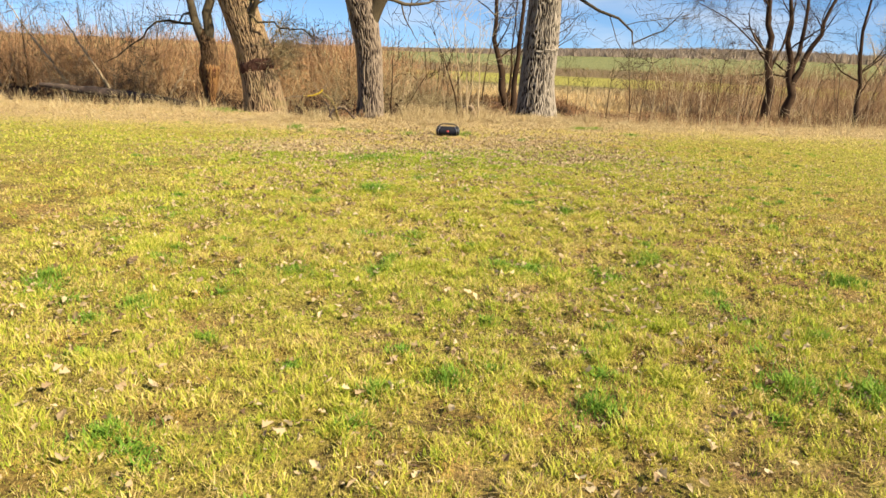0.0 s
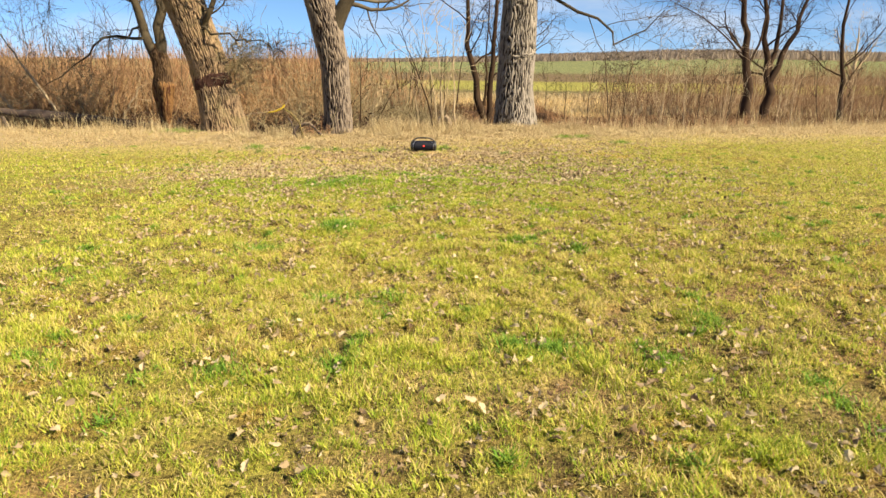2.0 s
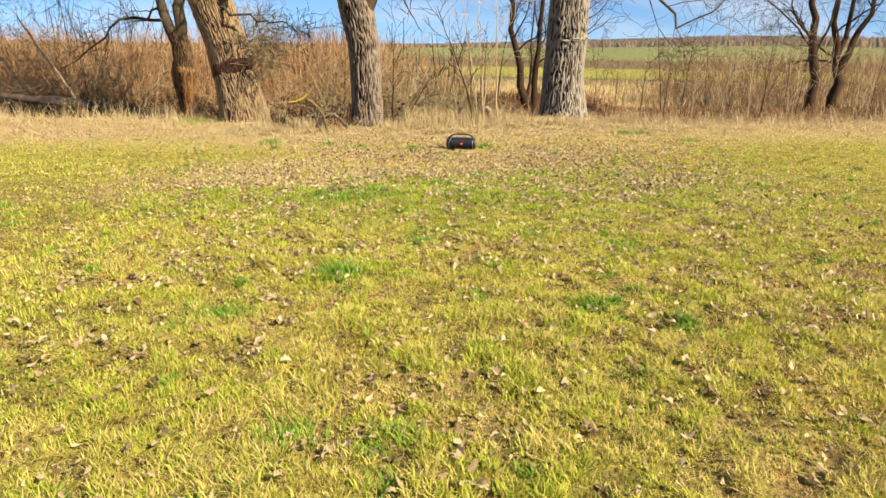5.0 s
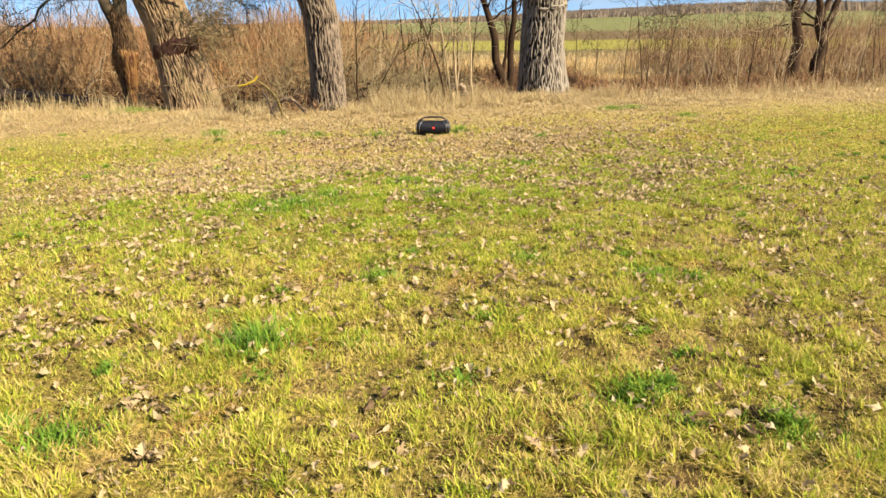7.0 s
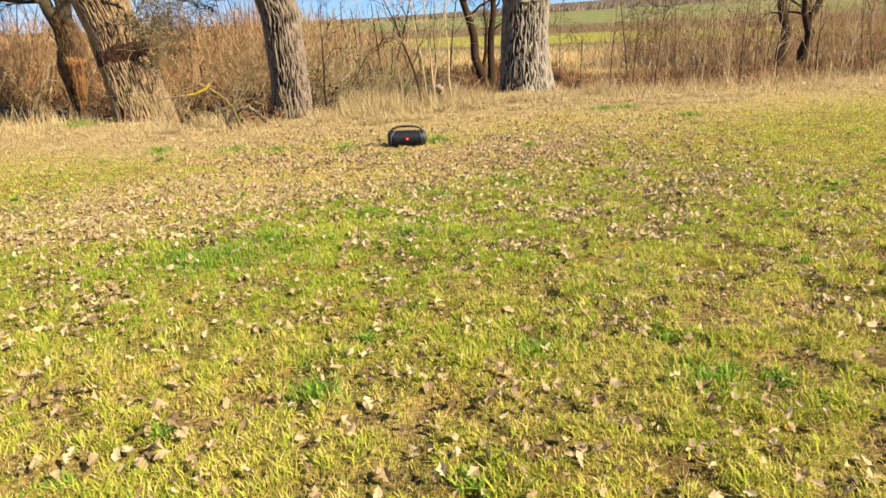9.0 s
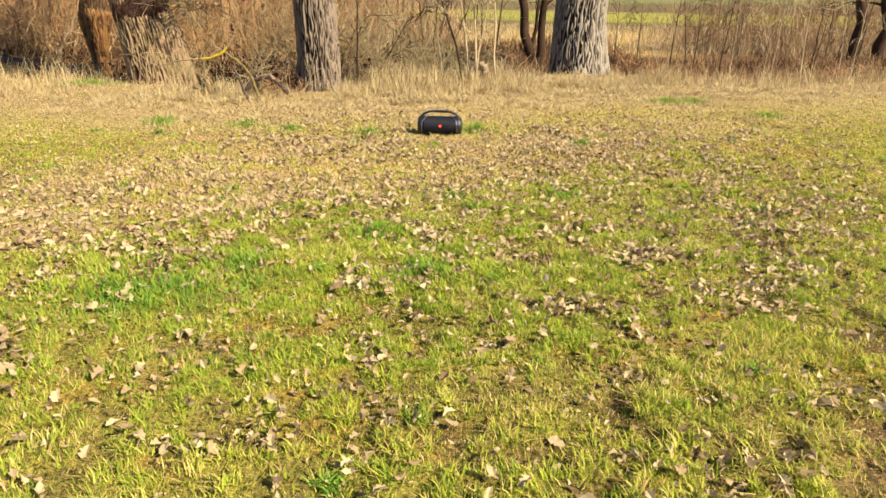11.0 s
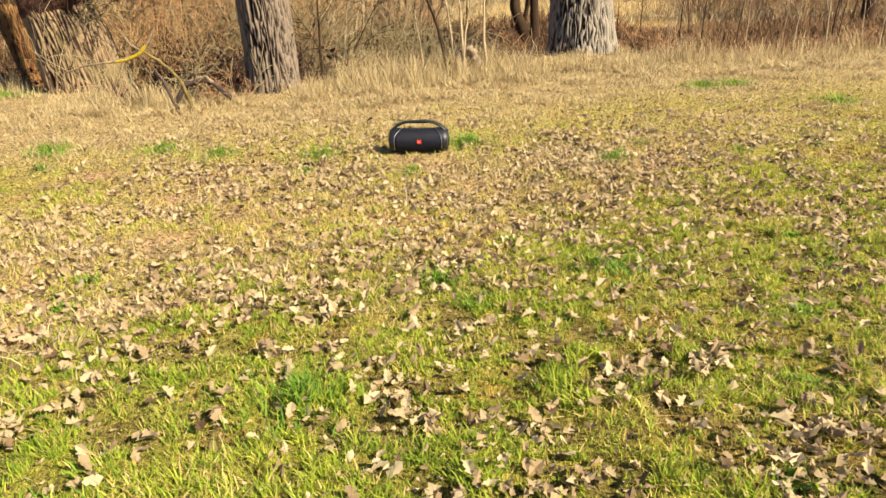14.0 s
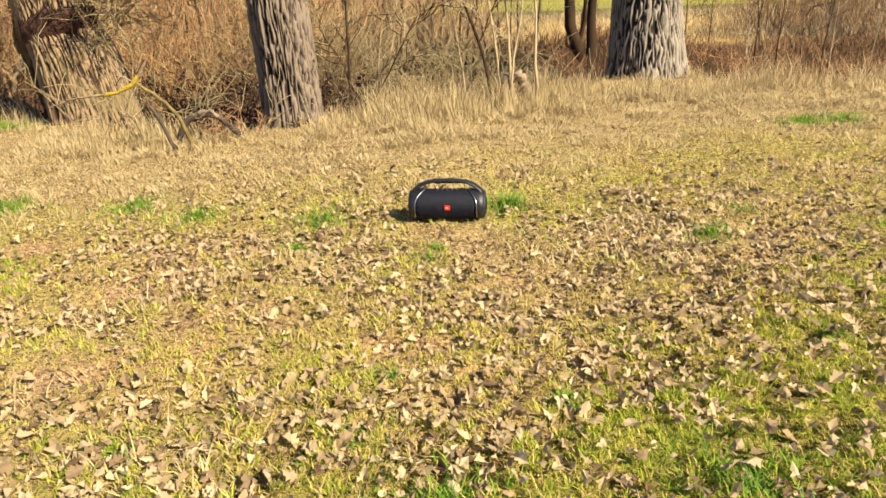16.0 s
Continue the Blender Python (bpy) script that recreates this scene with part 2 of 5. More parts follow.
M_TUFT = blade_material("fresh_grass", [(0.0, (0.11, 0.19, 0.022)), (0.5, (0.29, 0.37, 0.04)), (1.0, (0.47, 0.48, 0.06))], 5.0, 0.35, 0.6, 0.4)
M_CLUMP = blade_material("lush_grass", [(0.0, (0.065, 0.15, 0.022)), (0.5, (0.165, 0.29, 0.035)), (1.0, (0.31, 0.4, 0.05))], 4.0, 0.35, 0.55, 0.35)
M_STRAW = blade_material("dry_grass", [(0.0, (0.12, 0.075, 0.036)), (0.14, (0.26, 0.175, 0.09)), (0.32, (0.4, 0.3, 0.16)), (0.7, (0.505, 0.4, 0.22)), (1.0, (0.6, 0.5, 0.31))], 2.0, 0.3)
M_LEAF = blade_material("dead_leaf", [(0.0, (0.08, 0.047, 0.03)), (0.13, (0.17, 0.11, 0.064)), (0.28, (0.33, 0.235, 0.137)), (0.6, (0.445, 0.34, 0.205)), (1.0, (0.54, 0.44, 0.29))], 4.0, 0.2, 0.7, 0.32)
M_LEAF_ONE = blade_material("single_dead_leaf", [(0.0, (0.12, 0.075, 0.045)), (0.28, (0.34, 0.245, 0.145)), (1.0, (0.6, 0.49, 0.325))], 4.0, 0.2, 0.7, 0.35, per_object=True)
M_BROWN = blade_material("thicket_twig", [(0.0, (0.07, 0.035, 0.02)), (0.35, (0.23, 0.118, 0.06)), (0.7, (0.39, 0.222, 0.117)), (1.0, (0.6, 0.4, 0.225))], 0.35, 0.35, 0.8, 0)
M_BRUSH = blade_material("bank_brush_twig", [(0.0, (0.05, 0.027, 0.016)), (0.35, (0.135, 0.077, 0.042)), (0.7, (0.235, 0.145, 0.08)), (1.0, (0.38, 0.26, 0.155))], 0.35, 0.35, 0.8, 0)
M_BUSH = blade_material("shrub_twig", [(0.0, (0.1, 0.052, 0.026)), (0.5, (0.31, 0.178, 0.083)), (1.0, (0.53, 0.36, 0.18))], 0.8, 0.3, 0.8, 0)
M_FARBUSH = blade_material("far_shrub", [(0.0, (0.07, 0.065, 0.03)), (0.5, (0.16, 0.13, 0.06)), (1.0, (0.26, 0.2, 0.09))], 0.06, 0.5, 0.9, 0)
# ridge forest in pale greyed browns: distance haze put into the base colour
M_FOREST = blade_material("far_forest", [(0.0, (0.22, 0.175, 0.14)), (1.0, (0.31, 0.24, 0.18))], 0.01, 0.5, 0.9, 0.5)
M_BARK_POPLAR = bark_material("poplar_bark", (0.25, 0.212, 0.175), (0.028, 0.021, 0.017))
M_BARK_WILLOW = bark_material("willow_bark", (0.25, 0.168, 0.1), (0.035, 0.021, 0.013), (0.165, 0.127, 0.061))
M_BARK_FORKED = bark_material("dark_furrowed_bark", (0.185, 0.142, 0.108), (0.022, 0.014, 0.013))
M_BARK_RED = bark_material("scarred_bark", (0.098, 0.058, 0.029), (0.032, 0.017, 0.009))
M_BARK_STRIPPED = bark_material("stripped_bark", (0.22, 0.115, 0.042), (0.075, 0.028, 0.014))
M_SCAR = plain_material("bark_scar", [(0.3, (0.018, 0.009, 0.007)), (0.7, (0.085, 0.04, 0.028))], 9, 0.95, 1.0, 40)
M_TWIG = plain_material("twig_bark", [(0.3, (0.046, 0.037, 0.026)), (0.55, (0.089, 0.068, 0.044)), (0.8, (0.141, 0.114, 0.062))], 3, 0.85, 0.3, 30)
M_TWIG_DARK = plain_material("dark_twig_bark", [(0.3, (0.022, 0.012, 0.007)), (0.6, (0.05, 0.028, 0.016)), (0.8, (0.08, 0.047, 0.027))], 3, 0.85, 0.3, 30)
M_PALE = plain_material("pale_sapling_bark", [(0.3, (0.25, 0.18, 0.11)), (0.6, (0.42, 0.32, 0.2)), (0.8, (0.55, 0.45, 0.31))], 5, 0.8, 0.3, 40)
M_LICHEN = plain_material("yellow_lichen", [(0.3, (0.27, 0.188, 0.06)), (0.5, (0.465, 0.33, 0.022)), (0.7, (0.54, 0.413, 0.038))], 14, 0.9, 0.8, 90)
M_BOUGH = plain_material("bough_bark", [(0.3, (0.026, 0.02, 0.013)), (0.55, (0.063, 0.048, 0.03)), (0.8, (0.099, 0.079, 0.043))], 5, 0.9, 0.6, 45, (1, 1, 0.5))
M_DEADWOOD = plain_material("dead_wood", [(0.3, (0.12, 0.085, 0.06)), (0.55, (0.26, 0.19, 0.13)), (0.8, (0.42, 0.33, 0.23))], 5, 0.9, 0.5, 40, (1, 1, 1))
# near-black twigs: the hollow's shade is put into the bramble colour
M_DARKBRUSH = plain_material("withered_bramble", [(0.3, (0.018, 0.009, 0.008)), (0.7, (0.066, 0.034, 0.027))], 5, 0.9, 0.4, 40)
M_SHOOT = plain_material("water_shoot", [(0.3, (0.16, 0.12, 0.065)), (0.7, (0.34, 0.27, 0.15))], 4, 0.85, 0.3, 40)
M_STEM = plain_material("dead_stem", [(0.3, (0.24, 0.155, 0.08)), (0.7, (0.44, 0.32, 0.185))], 4, 0.85, 0.3, 40)
M_BANK = blade_material("bank_bramble", [(0.0, (0.05, 0.027, 0.015)), (0.5, (0.15, 0.083, 0.042)), (1.0, (0.30, 0.185, 0.095))], 0.8, 0.5, 0.85, 0)
M_MOSSWOOD = plain_material("mossy_dead_wood", [(0.3, (0.07, 0.045, 0.025)), (0.5, (0.17, 0.125, 0.05)), (0.7, (0.3, 0.24, 0.06))], 12, 0.95, 0.8, 80)
M_DARKWOOD = plain_material("rotten_wood", [(0.3, (0.035, 0.025, 0.02)), (0.7, (0.12, 0.085, 0.07))], 5, 0.9, 0.6, 40)
M_MESH = plain_material("speaker_cloth", [(0.3, (0.006, 0.0065, 0.012)), (0.7, (0.012, 0.013, 0.022))], 60, 0.55, 0.35, 900)
M_RUBBER = plain_material("black_rubber", [(0.3, (0.006, 0.006, 0.008)), (0.7, (0.014, 0.013, 0.016))], 30, 0.42, 0.15, 300, specular=0.5)
M_METAL = plain_material("brushed_trim", [(0.3, (0.338, 0.345, 0.375)), (0.7, (0.465, 0.473, 0.495))], 20, 0.3, 0.1, 200, metal=1.0)
M_BADGE = plain_material("red_badge", [(0.3, (0.6, 0.02, 0.012)), (0.7, (0.7, 0.035, 0.016))], 30, 0.4, 0.05, 200, specular=0.5)
M_BADGE_MARK = plain_material("badge_mark", [(0.3, (0.7, 0.45, 0.4)), (0.7, (0.78, 0.55, 0.5))], 30, 0.5, 0.05, 200)


# ---- mesh helpers ----
def solid(name, verts, faces, material, parent=None, label="", smooth_shade=False):
    """A mesh object from vertex and face arrays (faces all quads or all triangles)."""
    verts, faces = np.asarray(verts, np.float32), np.asarray(faces, np.int32)
    me = bpy.data.meshes.new(name)
    k = faces.shape[1]
    me.vertices.add(len(verts))
    me.vertices.foreach_set("co", verts.ravel())
    me.loops.add(faces.size)
    me.loops.foreach_set("vertex_index", faces.ravel())
    me.polygons.add(len(faces))
    me.polygons.foreach_set("loop_start", np.arange(0, faces.size, k, dtype=np.int32))
    me.polygons.foreach_set("use_smooth", np.full(len(faces), smooth_shade))
    me.update(calc_edges=True)
    me.materials.append(material)
    ob = new(name, me)
    if parent:
        ob.parent = parent
    if label:
        ob["label"] = label
    return ob


def part(name, bm, material, parent, label="", smooth_shade=False):
    me = bpy.data.meshes.new(name)
    bm.normal_update()
    bm.to_mesh(me)
    bm.free()
    for p in me.polygons:
        p.use_smooth = smooth_shade
    me.materials.append(material)
    ob = new(name, me)
    ob.parent = parent
    if label:
        ob["label"] = label
    return ob


def thing(name, label, category, at=(0, 0, 0), group="", turn=0.0):
    ob = new(name)
    ob.empty_display_size = 0.2
    ob.matrix_world = pose(*at, 0, 0, turn)
    return tagged(ob, label, category, group)


def tubes(P, R, sides=4):
    """Vertices and quads of many tubes at once: P (n, k, 3) centre lines, R (n, k) radii."""
    P, R = np.asarray(P, float), np.asarray(R, float)
    n, k = R.shape
    T = np.gradient(P, axis=1)
    T /= np.linalg.norm(T, axis=2, keepdims=True) + 1e-9
    main = T.mean(1)
    ref = np.where(np.abs(main[:, 2:3]) > 0.8, [[1.0, 0.1, 0.0]], [[0.05, 0.1, 1.0]])[:, None, :]
    U = np.cross(T, np.broadcast_to(ref, T.shape))
    U /= np.linalg.norm(U, axis=2, keepdims=True) + 1e-9
    V = np.cross(T, U)
    a = np.arange(sides) * 2 * np.pi / sides
    ring = U[:, :, None] * np.cos(a)[:, None] + V[:, :, None] * np.sin(a)[:, None]
    verts = (P[:, :, None] + ring * R[:, :, None, None]).reshape(-1, 3)
    i, j, s = np.meshgrid(np.arange(n), np.arange(k - 1), np.arange(sides), indexing="ij")
    base, nxt = i * k * sides, (s + 1) % sides
    faces = np.stack([base + j * sides + s, base + j * sides + nxt, base + (j + 1) * sides + nxt, base + (j + 1) * sides + s], -1).reshape(-1, 4)
    return verts, faces


class Branches:
    """Collects centre lines of limbs and twigs, and turns them into one mesh."""

    def __init__(self, seed):
        self.r = np.random.default_rng(seed)
        self.lines = {}

    def add(self, P, R, sides):
        self.lines.setdefault((len(R), sides), []).append((P, R))

    def line(self, p, d, length, r0, r1, k=6, wander=0.25, up=0.0):
        d = np.array(d, float)
        d /= np.linalg.norm(d)
        pts = [np.array(p, float)]
        for _ in range(k - 1):
            d = d + self.r.normal(0, wander, 3) + np.array([0, 0, up])
            d /= np.linalg.norm(d)
            pts.append(pts[-1] + d * length / (k - 1))
        return np.array(pts), np.linspace(r0, r1, k)

    def grow(self, p, d, length, radius, depth, kids=5, wander=0.16, up=0.05, spread=0.9, thin=0.5):
        sides = 6 if radius > 0.05 else 4 if radius > 0.012 else 3
        k = 7 if radius > 0.012 else 5
        P, R = self.line(p, d, length, radius, max(radius * 0.3, 0.004), k, wander, up)
        self.add(P, R, sides)
        if depth:
            self.sprout(P, R, length, depth, kids, wander, up, spread, thin)

    def sprout(self, P, R, length, depth, kids=5, wander=0.16, up=0.05, spread=0.9, thin=0.5, start=0.2):
        k = len(P)
        for c in range(kids):
            f = start + (1 - start) * (c + self.r.random()) / kids
            f = min(f, 0.98) * (k - 1)
            i = int(f)
            q = P[i] + (P[i + 1] - P[i]) * (f - i)
            t = P[i + 1] - P[i]
            t = t / np.linalg.norm(t)
            side = np.cross(t, self.r.normal(0, 1, 3))
            side /= np.linalg.norm(side) + 1e-9
            a = spread * (0.6 + 0.7 * self.r.random())
            d = t * math.cos(a) + side * math.sin(a)
            self.grow(q, d, length * (0.35 + 0.35 * self.r.random()), max(R[i] * thin, 0.0055), depth - 1,
                      max(3, kids - 1), wander * 1.15, up, spread, thin)

    def arrays(self):
        vs, fs, at = [], [], 0
        for (k, sides), items in self.lines.items():
            v, f = tubes(np.array([i[0] for i in items]), np.array([i[1] for i in items]), sides)
            vs.append(v)
            fs.append(f + at)
            at += len(v)
        return np.concatenate(vs), np.concatenate(fs)

    def part(self, name, material, parent, label=""):
        v, f = self.arrays()
        return solid(name, v, f, material, parent, label, True)


def trunk_part(parent, heights, centres, radii, ridges, depth, material, seed, rings=150, around=200, flare=0.0, lean_y=None, name="trunk", label=""):
    """A furrowed trunk: ring centres and radii by height, with interlacing vertical bark ridges."""
    low = min(3.7, heights[-1])                          # the lower trunk carries the finer rings
    zs = np.concatenate([np.linspace(heights[0], low, int(rings * 0.88), endpoint=False), np.linspace(low, heights[-1] if heights[-1] > low else low + 0.01, rings - int(rings * 0.88))])
    a = np.arange(around) * 2 * np.pi / around
    Z, A = np.meshgrid(zs, a, indexing="ij")
    cx, r0 = np.interp(Z, heights, centres), np.interp(Z, heights, radii)
    cy = np.interp(Z, heights, lean_y) if lean_y is not None else 0.0
    u = A / (2 * np.pi) * ridges
    ca, sa = np.cos(A) * 3.1 + seed, np.sin(A) * 3.1 - seed
    warp = 1.6 * (vnoise(ca + 40, Z * 1.2 + sa, 0) - 0.5) + 1.7 * (vnoise(ca * 4 + 9, Z * 4.6 + sa * 4, 1) - 0.5) + 0.6 * (vnoise(ca * 7 + 5, Z * 8 + sa * 9, 2) - 0.5)
    phase = (u + warp) % 1.0
    cell = np.floor(u + warp).astype(int)
    saw = np.abs(phase - 0.5) * 2                      # 0 on the ridge, 1 in the furrow
    cross = vnoise(cell * 7.7 + 3, Z * 4.0 + cell * 1.9, 2)
    rel = np.clip((1 - saw) * 1.45, 0, 1) ** 1.1 * (0.72 + 0.42 * cross)
    rel = np.clip(rel + 0.12 * (vnoise(ca * 13, Z * 17 + sa * 13, 3) - 0.5), 0, 1)
    big = 0.06 * (vnoise(ca * 0.9, Z * 0.6 + sa * 0.9, 2) - 0.5)
    fl = flare * np.exp(-np.maximum(Z - heights[0], 0) / 0.35) * (0.75 + 0.5 * np.cos(A * 5 + seed))
    rad = r0 * (1 + big) + fl + depth * (rel - 0.7)
    verts = np.stack([cx + rad * np.cos(A), cy + rad * np.sin(A), Z], -1).reshape(-1, 3)
    i, j = np.meshgrid(np.arange(rings - 1), np.arange(around), indexing="ij")
    n = (j + 1) % around
    faces = np.stack([i * around + j, i * around + n, (i + 1) * around + n, (i + 1) * around + j], -1).reshape(-1, 4)
    ob = solid(name, verts, faces, material, parent, label, True)
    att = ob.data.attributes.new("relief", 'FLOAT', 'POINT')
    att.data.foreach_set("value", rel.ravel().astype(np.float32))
    return ob


def band_part(parent, name, z0, z1, centre, radius, a0, a1, swell, material, seed, label=""):
    """A rough swelling that runs part of the way round a trunk and sinks into it at its edges."""
    na, nz_ = 70, 12
    A, Z = np.meshgrid(np.linspace(a0, a1, na), np.linspace(0, 1, nz_), indexing="ij")
    edge = np.sin(np.pi * Z) ** 0.6 * np.sin(np.pi * (A - a0) / (a1 - a0)) ** 0.35
    rough = vnoise(A * 9 + seed, Z * 4 + seed, 1) - 0.5
    rad = radius - 0.03 + (swell + 0.03) * edge + 0.06 * rough * edge
    zz = z0 + (z1 - z0) * Z + 0.06 * (vnoise(A * 3 + seed, A * 0 + 2.5, 2) - 0.5) + 0.06 * np.cos(A)
    V = np.stack([centre[0] + rad * np.cos(A), centre[1] + rad * np.sin(A), zz], -1).reshape(-1, 3)
    i, j = np.meshgrid(np.arange(na - 1), np.arange(nz_ - 1), indexing="ij")
    F = np.stack([i * nz_ + j, (i + 1) * nz_ + j, (i + 1) * nz_ + j + 1, i * nz_ + j + 1], -1).reshape(-1, 4)
    ob = solid(name, V, F, material, parent, label, True)
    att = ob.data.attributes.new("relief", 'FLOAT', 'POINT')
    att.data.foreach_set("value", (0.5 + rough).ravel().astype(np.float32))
    return ob


def blades(X, Y, H, Wd, lean, segs, seed, base=None, curl=0.5, towards=None):
    """Grass blades as bent tapering strips, each a mesh island: triangles only."""
    r = np.random.default_rng(seed)
    n = len(X)
    Z = height(X, Y) if base is None else base
    az = r.random(n) * 2 * np.pi if towards is None else towards
    face = az + np.pi / 2 + r.normal(0, 0.5, n)
    ln = lean * (0.3 + r.random(n)) * H
    k = segs + 1
    f = np.linspace(0, 1, k)
    off = ln[:, None] * (f ** (1 + curl))[None]
    zz = H[:, None] * (f - 0.35 * lean * f ** 2)[None]
    cxs = X[:, None] + off * np.cos(az)[:, None]
    cys = Y[:, None] + off * np.sin(az)[:, None]
    czs = (Z - 0.008)[:, None] + zz
    w = Wd[:, None] * (1 - f[:-1] ** 2 * 0.6)[None] / 2
    wx, wy = w * np.cos(face)[:, None], w * np.sin(face)[:, None]
    L = np.stack([cxs[:, :-1] - wx, cys[:, :-1] - wy, czs[:, :-1]], -1)
    Rr = np.stack([cxs[:, :-1] + wx, cys[:, :-1] + wy, czs[:, :-1]], -1)
    tip = np.stack([cxs[:, -1], cys[:, -1], czs[:, -1]], -1)[:, None]
    V = np.concatenate([L, Rr, tip], 1)                 # segs left, segs right, tip
    per = 2 * segs + 1
    tri = []
    for s in range(segs - 1):
        tri += [(s, segs + s, segs + s + 1), (s, segs + s + 1, s + 1)]
    tri.append((segs - 1, 2 * segs - 1, 2 * segs))
    F = (np.array(tri)[None] + (np.arange(n) * per)[:, None, None]).reshape(-1, 3)
    return V.reshape(-1, 3), F


# ---- ground: one sheet from behind the camera to the ridge ----
def soil_mask(x, y):
    """Bare, mossy patches of reddish earth between the leaves."""
    m = 0.5 * smooth(fbm(x * 1.6 + 3.1, y * 2.0 + 1.7, 2), 0.5, 0.66) * litter_band(x, y)
    m = np.maximum(m, 0.25 * smooth(fbm(x * 2.0 + 6.1, y * 2.2 + 4.7, 1), 0.57, 0.7) * (1 - smooth(y, -6, -4.5)))
    for px, py, pr in ((-2.49, -0.5, 0.25), (-1.42, -0.87, 0.25), (-1.54, -1.1, 0.25), (0.42, -0.84, 0.3), (0.97, -0.28, 0.3), (-0.02, -1.55, 0.25), (-0.84, -1.78, 0.3), (-1.28, -1.91, 0.3), (0.8, -1.6, 0.15)):
        m = np.maximum(m, np.exp(-(((x - px) / pr) ** 2 + ((y - py) / (pr * 0.8)) ** 2)) * (0.35 + 0.9 * fbm(x * 3, y * 3, 1)))
    return np.clip(m, 0, 1)


def mud_mask(x, y):
    """Small damp brown gaps in the turf."""
    return 0.7 * smooth(fbm(x * 6 + 1.3, y * 6 + 7.7, 3), 0.52, 0.66) * (0.4 + 0.6 * smooth(x, 0.0, 1.5) * (1 - smooth(x, 3.0, 4.5))) * (1 - smooth(y, -3.2, -1.6))


def straw_mask(x, y):
    edge = smooth(y - straw_y(x) + 1.8 * (fbm(x * 0.9, y * 0.9, 3) - 0.5) + 0.8 * (fbm(x * 4, y * 4, 1) - 0.5), -1.6, 0.6)
    return np.maximum(edge, 0.3 * litter_band(x, y) * smooth(fbm(x * 1.6 + 2, y * 1.8, 0), 0.3, 0.62))


def cover(x, y):
    fine = (1 - smooth(np.abs(x - 0.6), 3.5, 8.0)) * smooth(y, -15.5, -12.8)      # small patches only where the path comes near
    c = np.array([0.295, 0.255, 0.055])[None] * np.ones((len(x), 1))

    def lay(colour, k):
        k = np.clip(k, 0, 1)[:, None]
        return c * (1 - k) + np.array(colour)[None] * k

    c = lay((0.25, 0.245, 0.045), smooth(fbm(x * 0.5, y * 0.5, 1), 0.45, 0.65) * 0.7)
    c = lay((0.29, 0.28, 0.05), 0.5 * smooth(y, -8, -5.5))
    c = lay((0.30, 0.17, 0.045), 0.5 * fine * smooth(fbm(x * 3.7 + 9, y * 3.7, 0), 0.56, 0.7))
    # hollows between cushions: brown soil, coloured darker still for the tufts' shade
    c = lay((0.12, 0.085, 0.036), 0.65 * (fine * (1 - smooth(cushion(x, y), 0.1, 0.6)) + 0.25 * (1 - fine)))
    c = lay((0.11, 0.064, 0.036), fine * mud_mask(x, y))
    c = lay((0.38, 0.285, 0.15), 0.5 * litter_band(x, y))
    c = lay((0.38, 0.31, 0.12), 0.7 * smooth(y - straw_y(x), -2.6, -0.6))
    c = lay((0.42, 0.255, 0.16), soil_mask(x, y) * 0.9)
    c = lay((0.34, 0.255, 0.13), straw_mask(x, y))
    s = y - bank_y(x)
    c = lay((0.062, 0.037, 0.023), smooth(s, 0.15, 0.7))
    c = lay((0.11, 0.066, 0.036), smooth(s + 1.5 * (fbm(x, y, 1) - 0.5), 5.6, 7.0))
    far = y + 5 * (fbm(x * 0.05, y * 0.05, 2) - 0.5)
    c = lay((0.36, 0.25, 0.105), smooth(far, 21, 26))
    c = lay((0.12, 0.098, 0.042), smooth(far, 42, 47))
    c = lay((0.13, 0.08, 0.042), smooth(far, 17, 21) * (1 - smooth(far, 58, 66)) * smooth(x / np.maximum(y + 14, 5), 0.19, 0.25))
    c = lay((0.225, 0.215, 0.05), smooth(far, 62, 67))
    c = lay((0.125, 0.09, 0.05), smooth(far, 97, 102))
    c = lay((0.15, 0.162, 0.068), smooth(far, 140, 160))
    c = lay((0.2, 0.19, 0.07), smooth(y, 150, 165) * smooth(fbm(x * 0.006 + 4, y * 0.004, 1), 0.5, 0.58) * 0.7)
    c = lay((0.12, 0.092, 0.068), smooth(y, 430, 560))
    return c


gx = np.concatenate([[-2500, -1200, -600, -350, -220, -140, -90, -60, -42, -32, -25, -20], np.arange(-16, -8, 0.5), np.arange(-8, -2.9, 0.14), np.arange(-2.9, 4.1, 0.048), np.arange(4.1, 8, 0.14),
                     np.arange(8, 20, 0.5), [21, 23, 26, 30, 36, 44, 56, 75, 100, 140, 190, 260, 360, 520, 800, 1400, 2500]])
gy = np.concatenate([[-2500, -800, -300, -120, -60, -35, -25, -19], np.arange(-16, -12.7, 0.14), np.arange(-12.7, 2.0, 0.05), np.arange(2.0, 12, 0.14), np.arange(12, 24, 0.5),
                     [25, 27, 30, 34, 38, 43, 46, 50, 56, 62, 66, 72, 80, 92, 98, 104, 116, 128, 142, 165, 200, 250, 320, 400, 500, 640, 800, 900, 1000, 1300, 1700, 2600]])
GX, GY = np.meshgrid(gx, gy, indexing="ij")
GZ = height(GX, GY)
nx, ny = GX.shape
ii, jj = np.meshgrid(np.arange(nx - 1), np.arange(ny - 1), indexing="ij")
quad = np.stack([ii * ny + jj, (ii + 1) * ny + jj, (ii + 1) * ny + jj + 1, ii * ny + jj + 1], -1).reshape(-1, 4)
ground = solid("ground", np.stack([GX, GY, GZ], -1).reshape(-1, 3), quad, M_GROUND, smooth_shade=True)
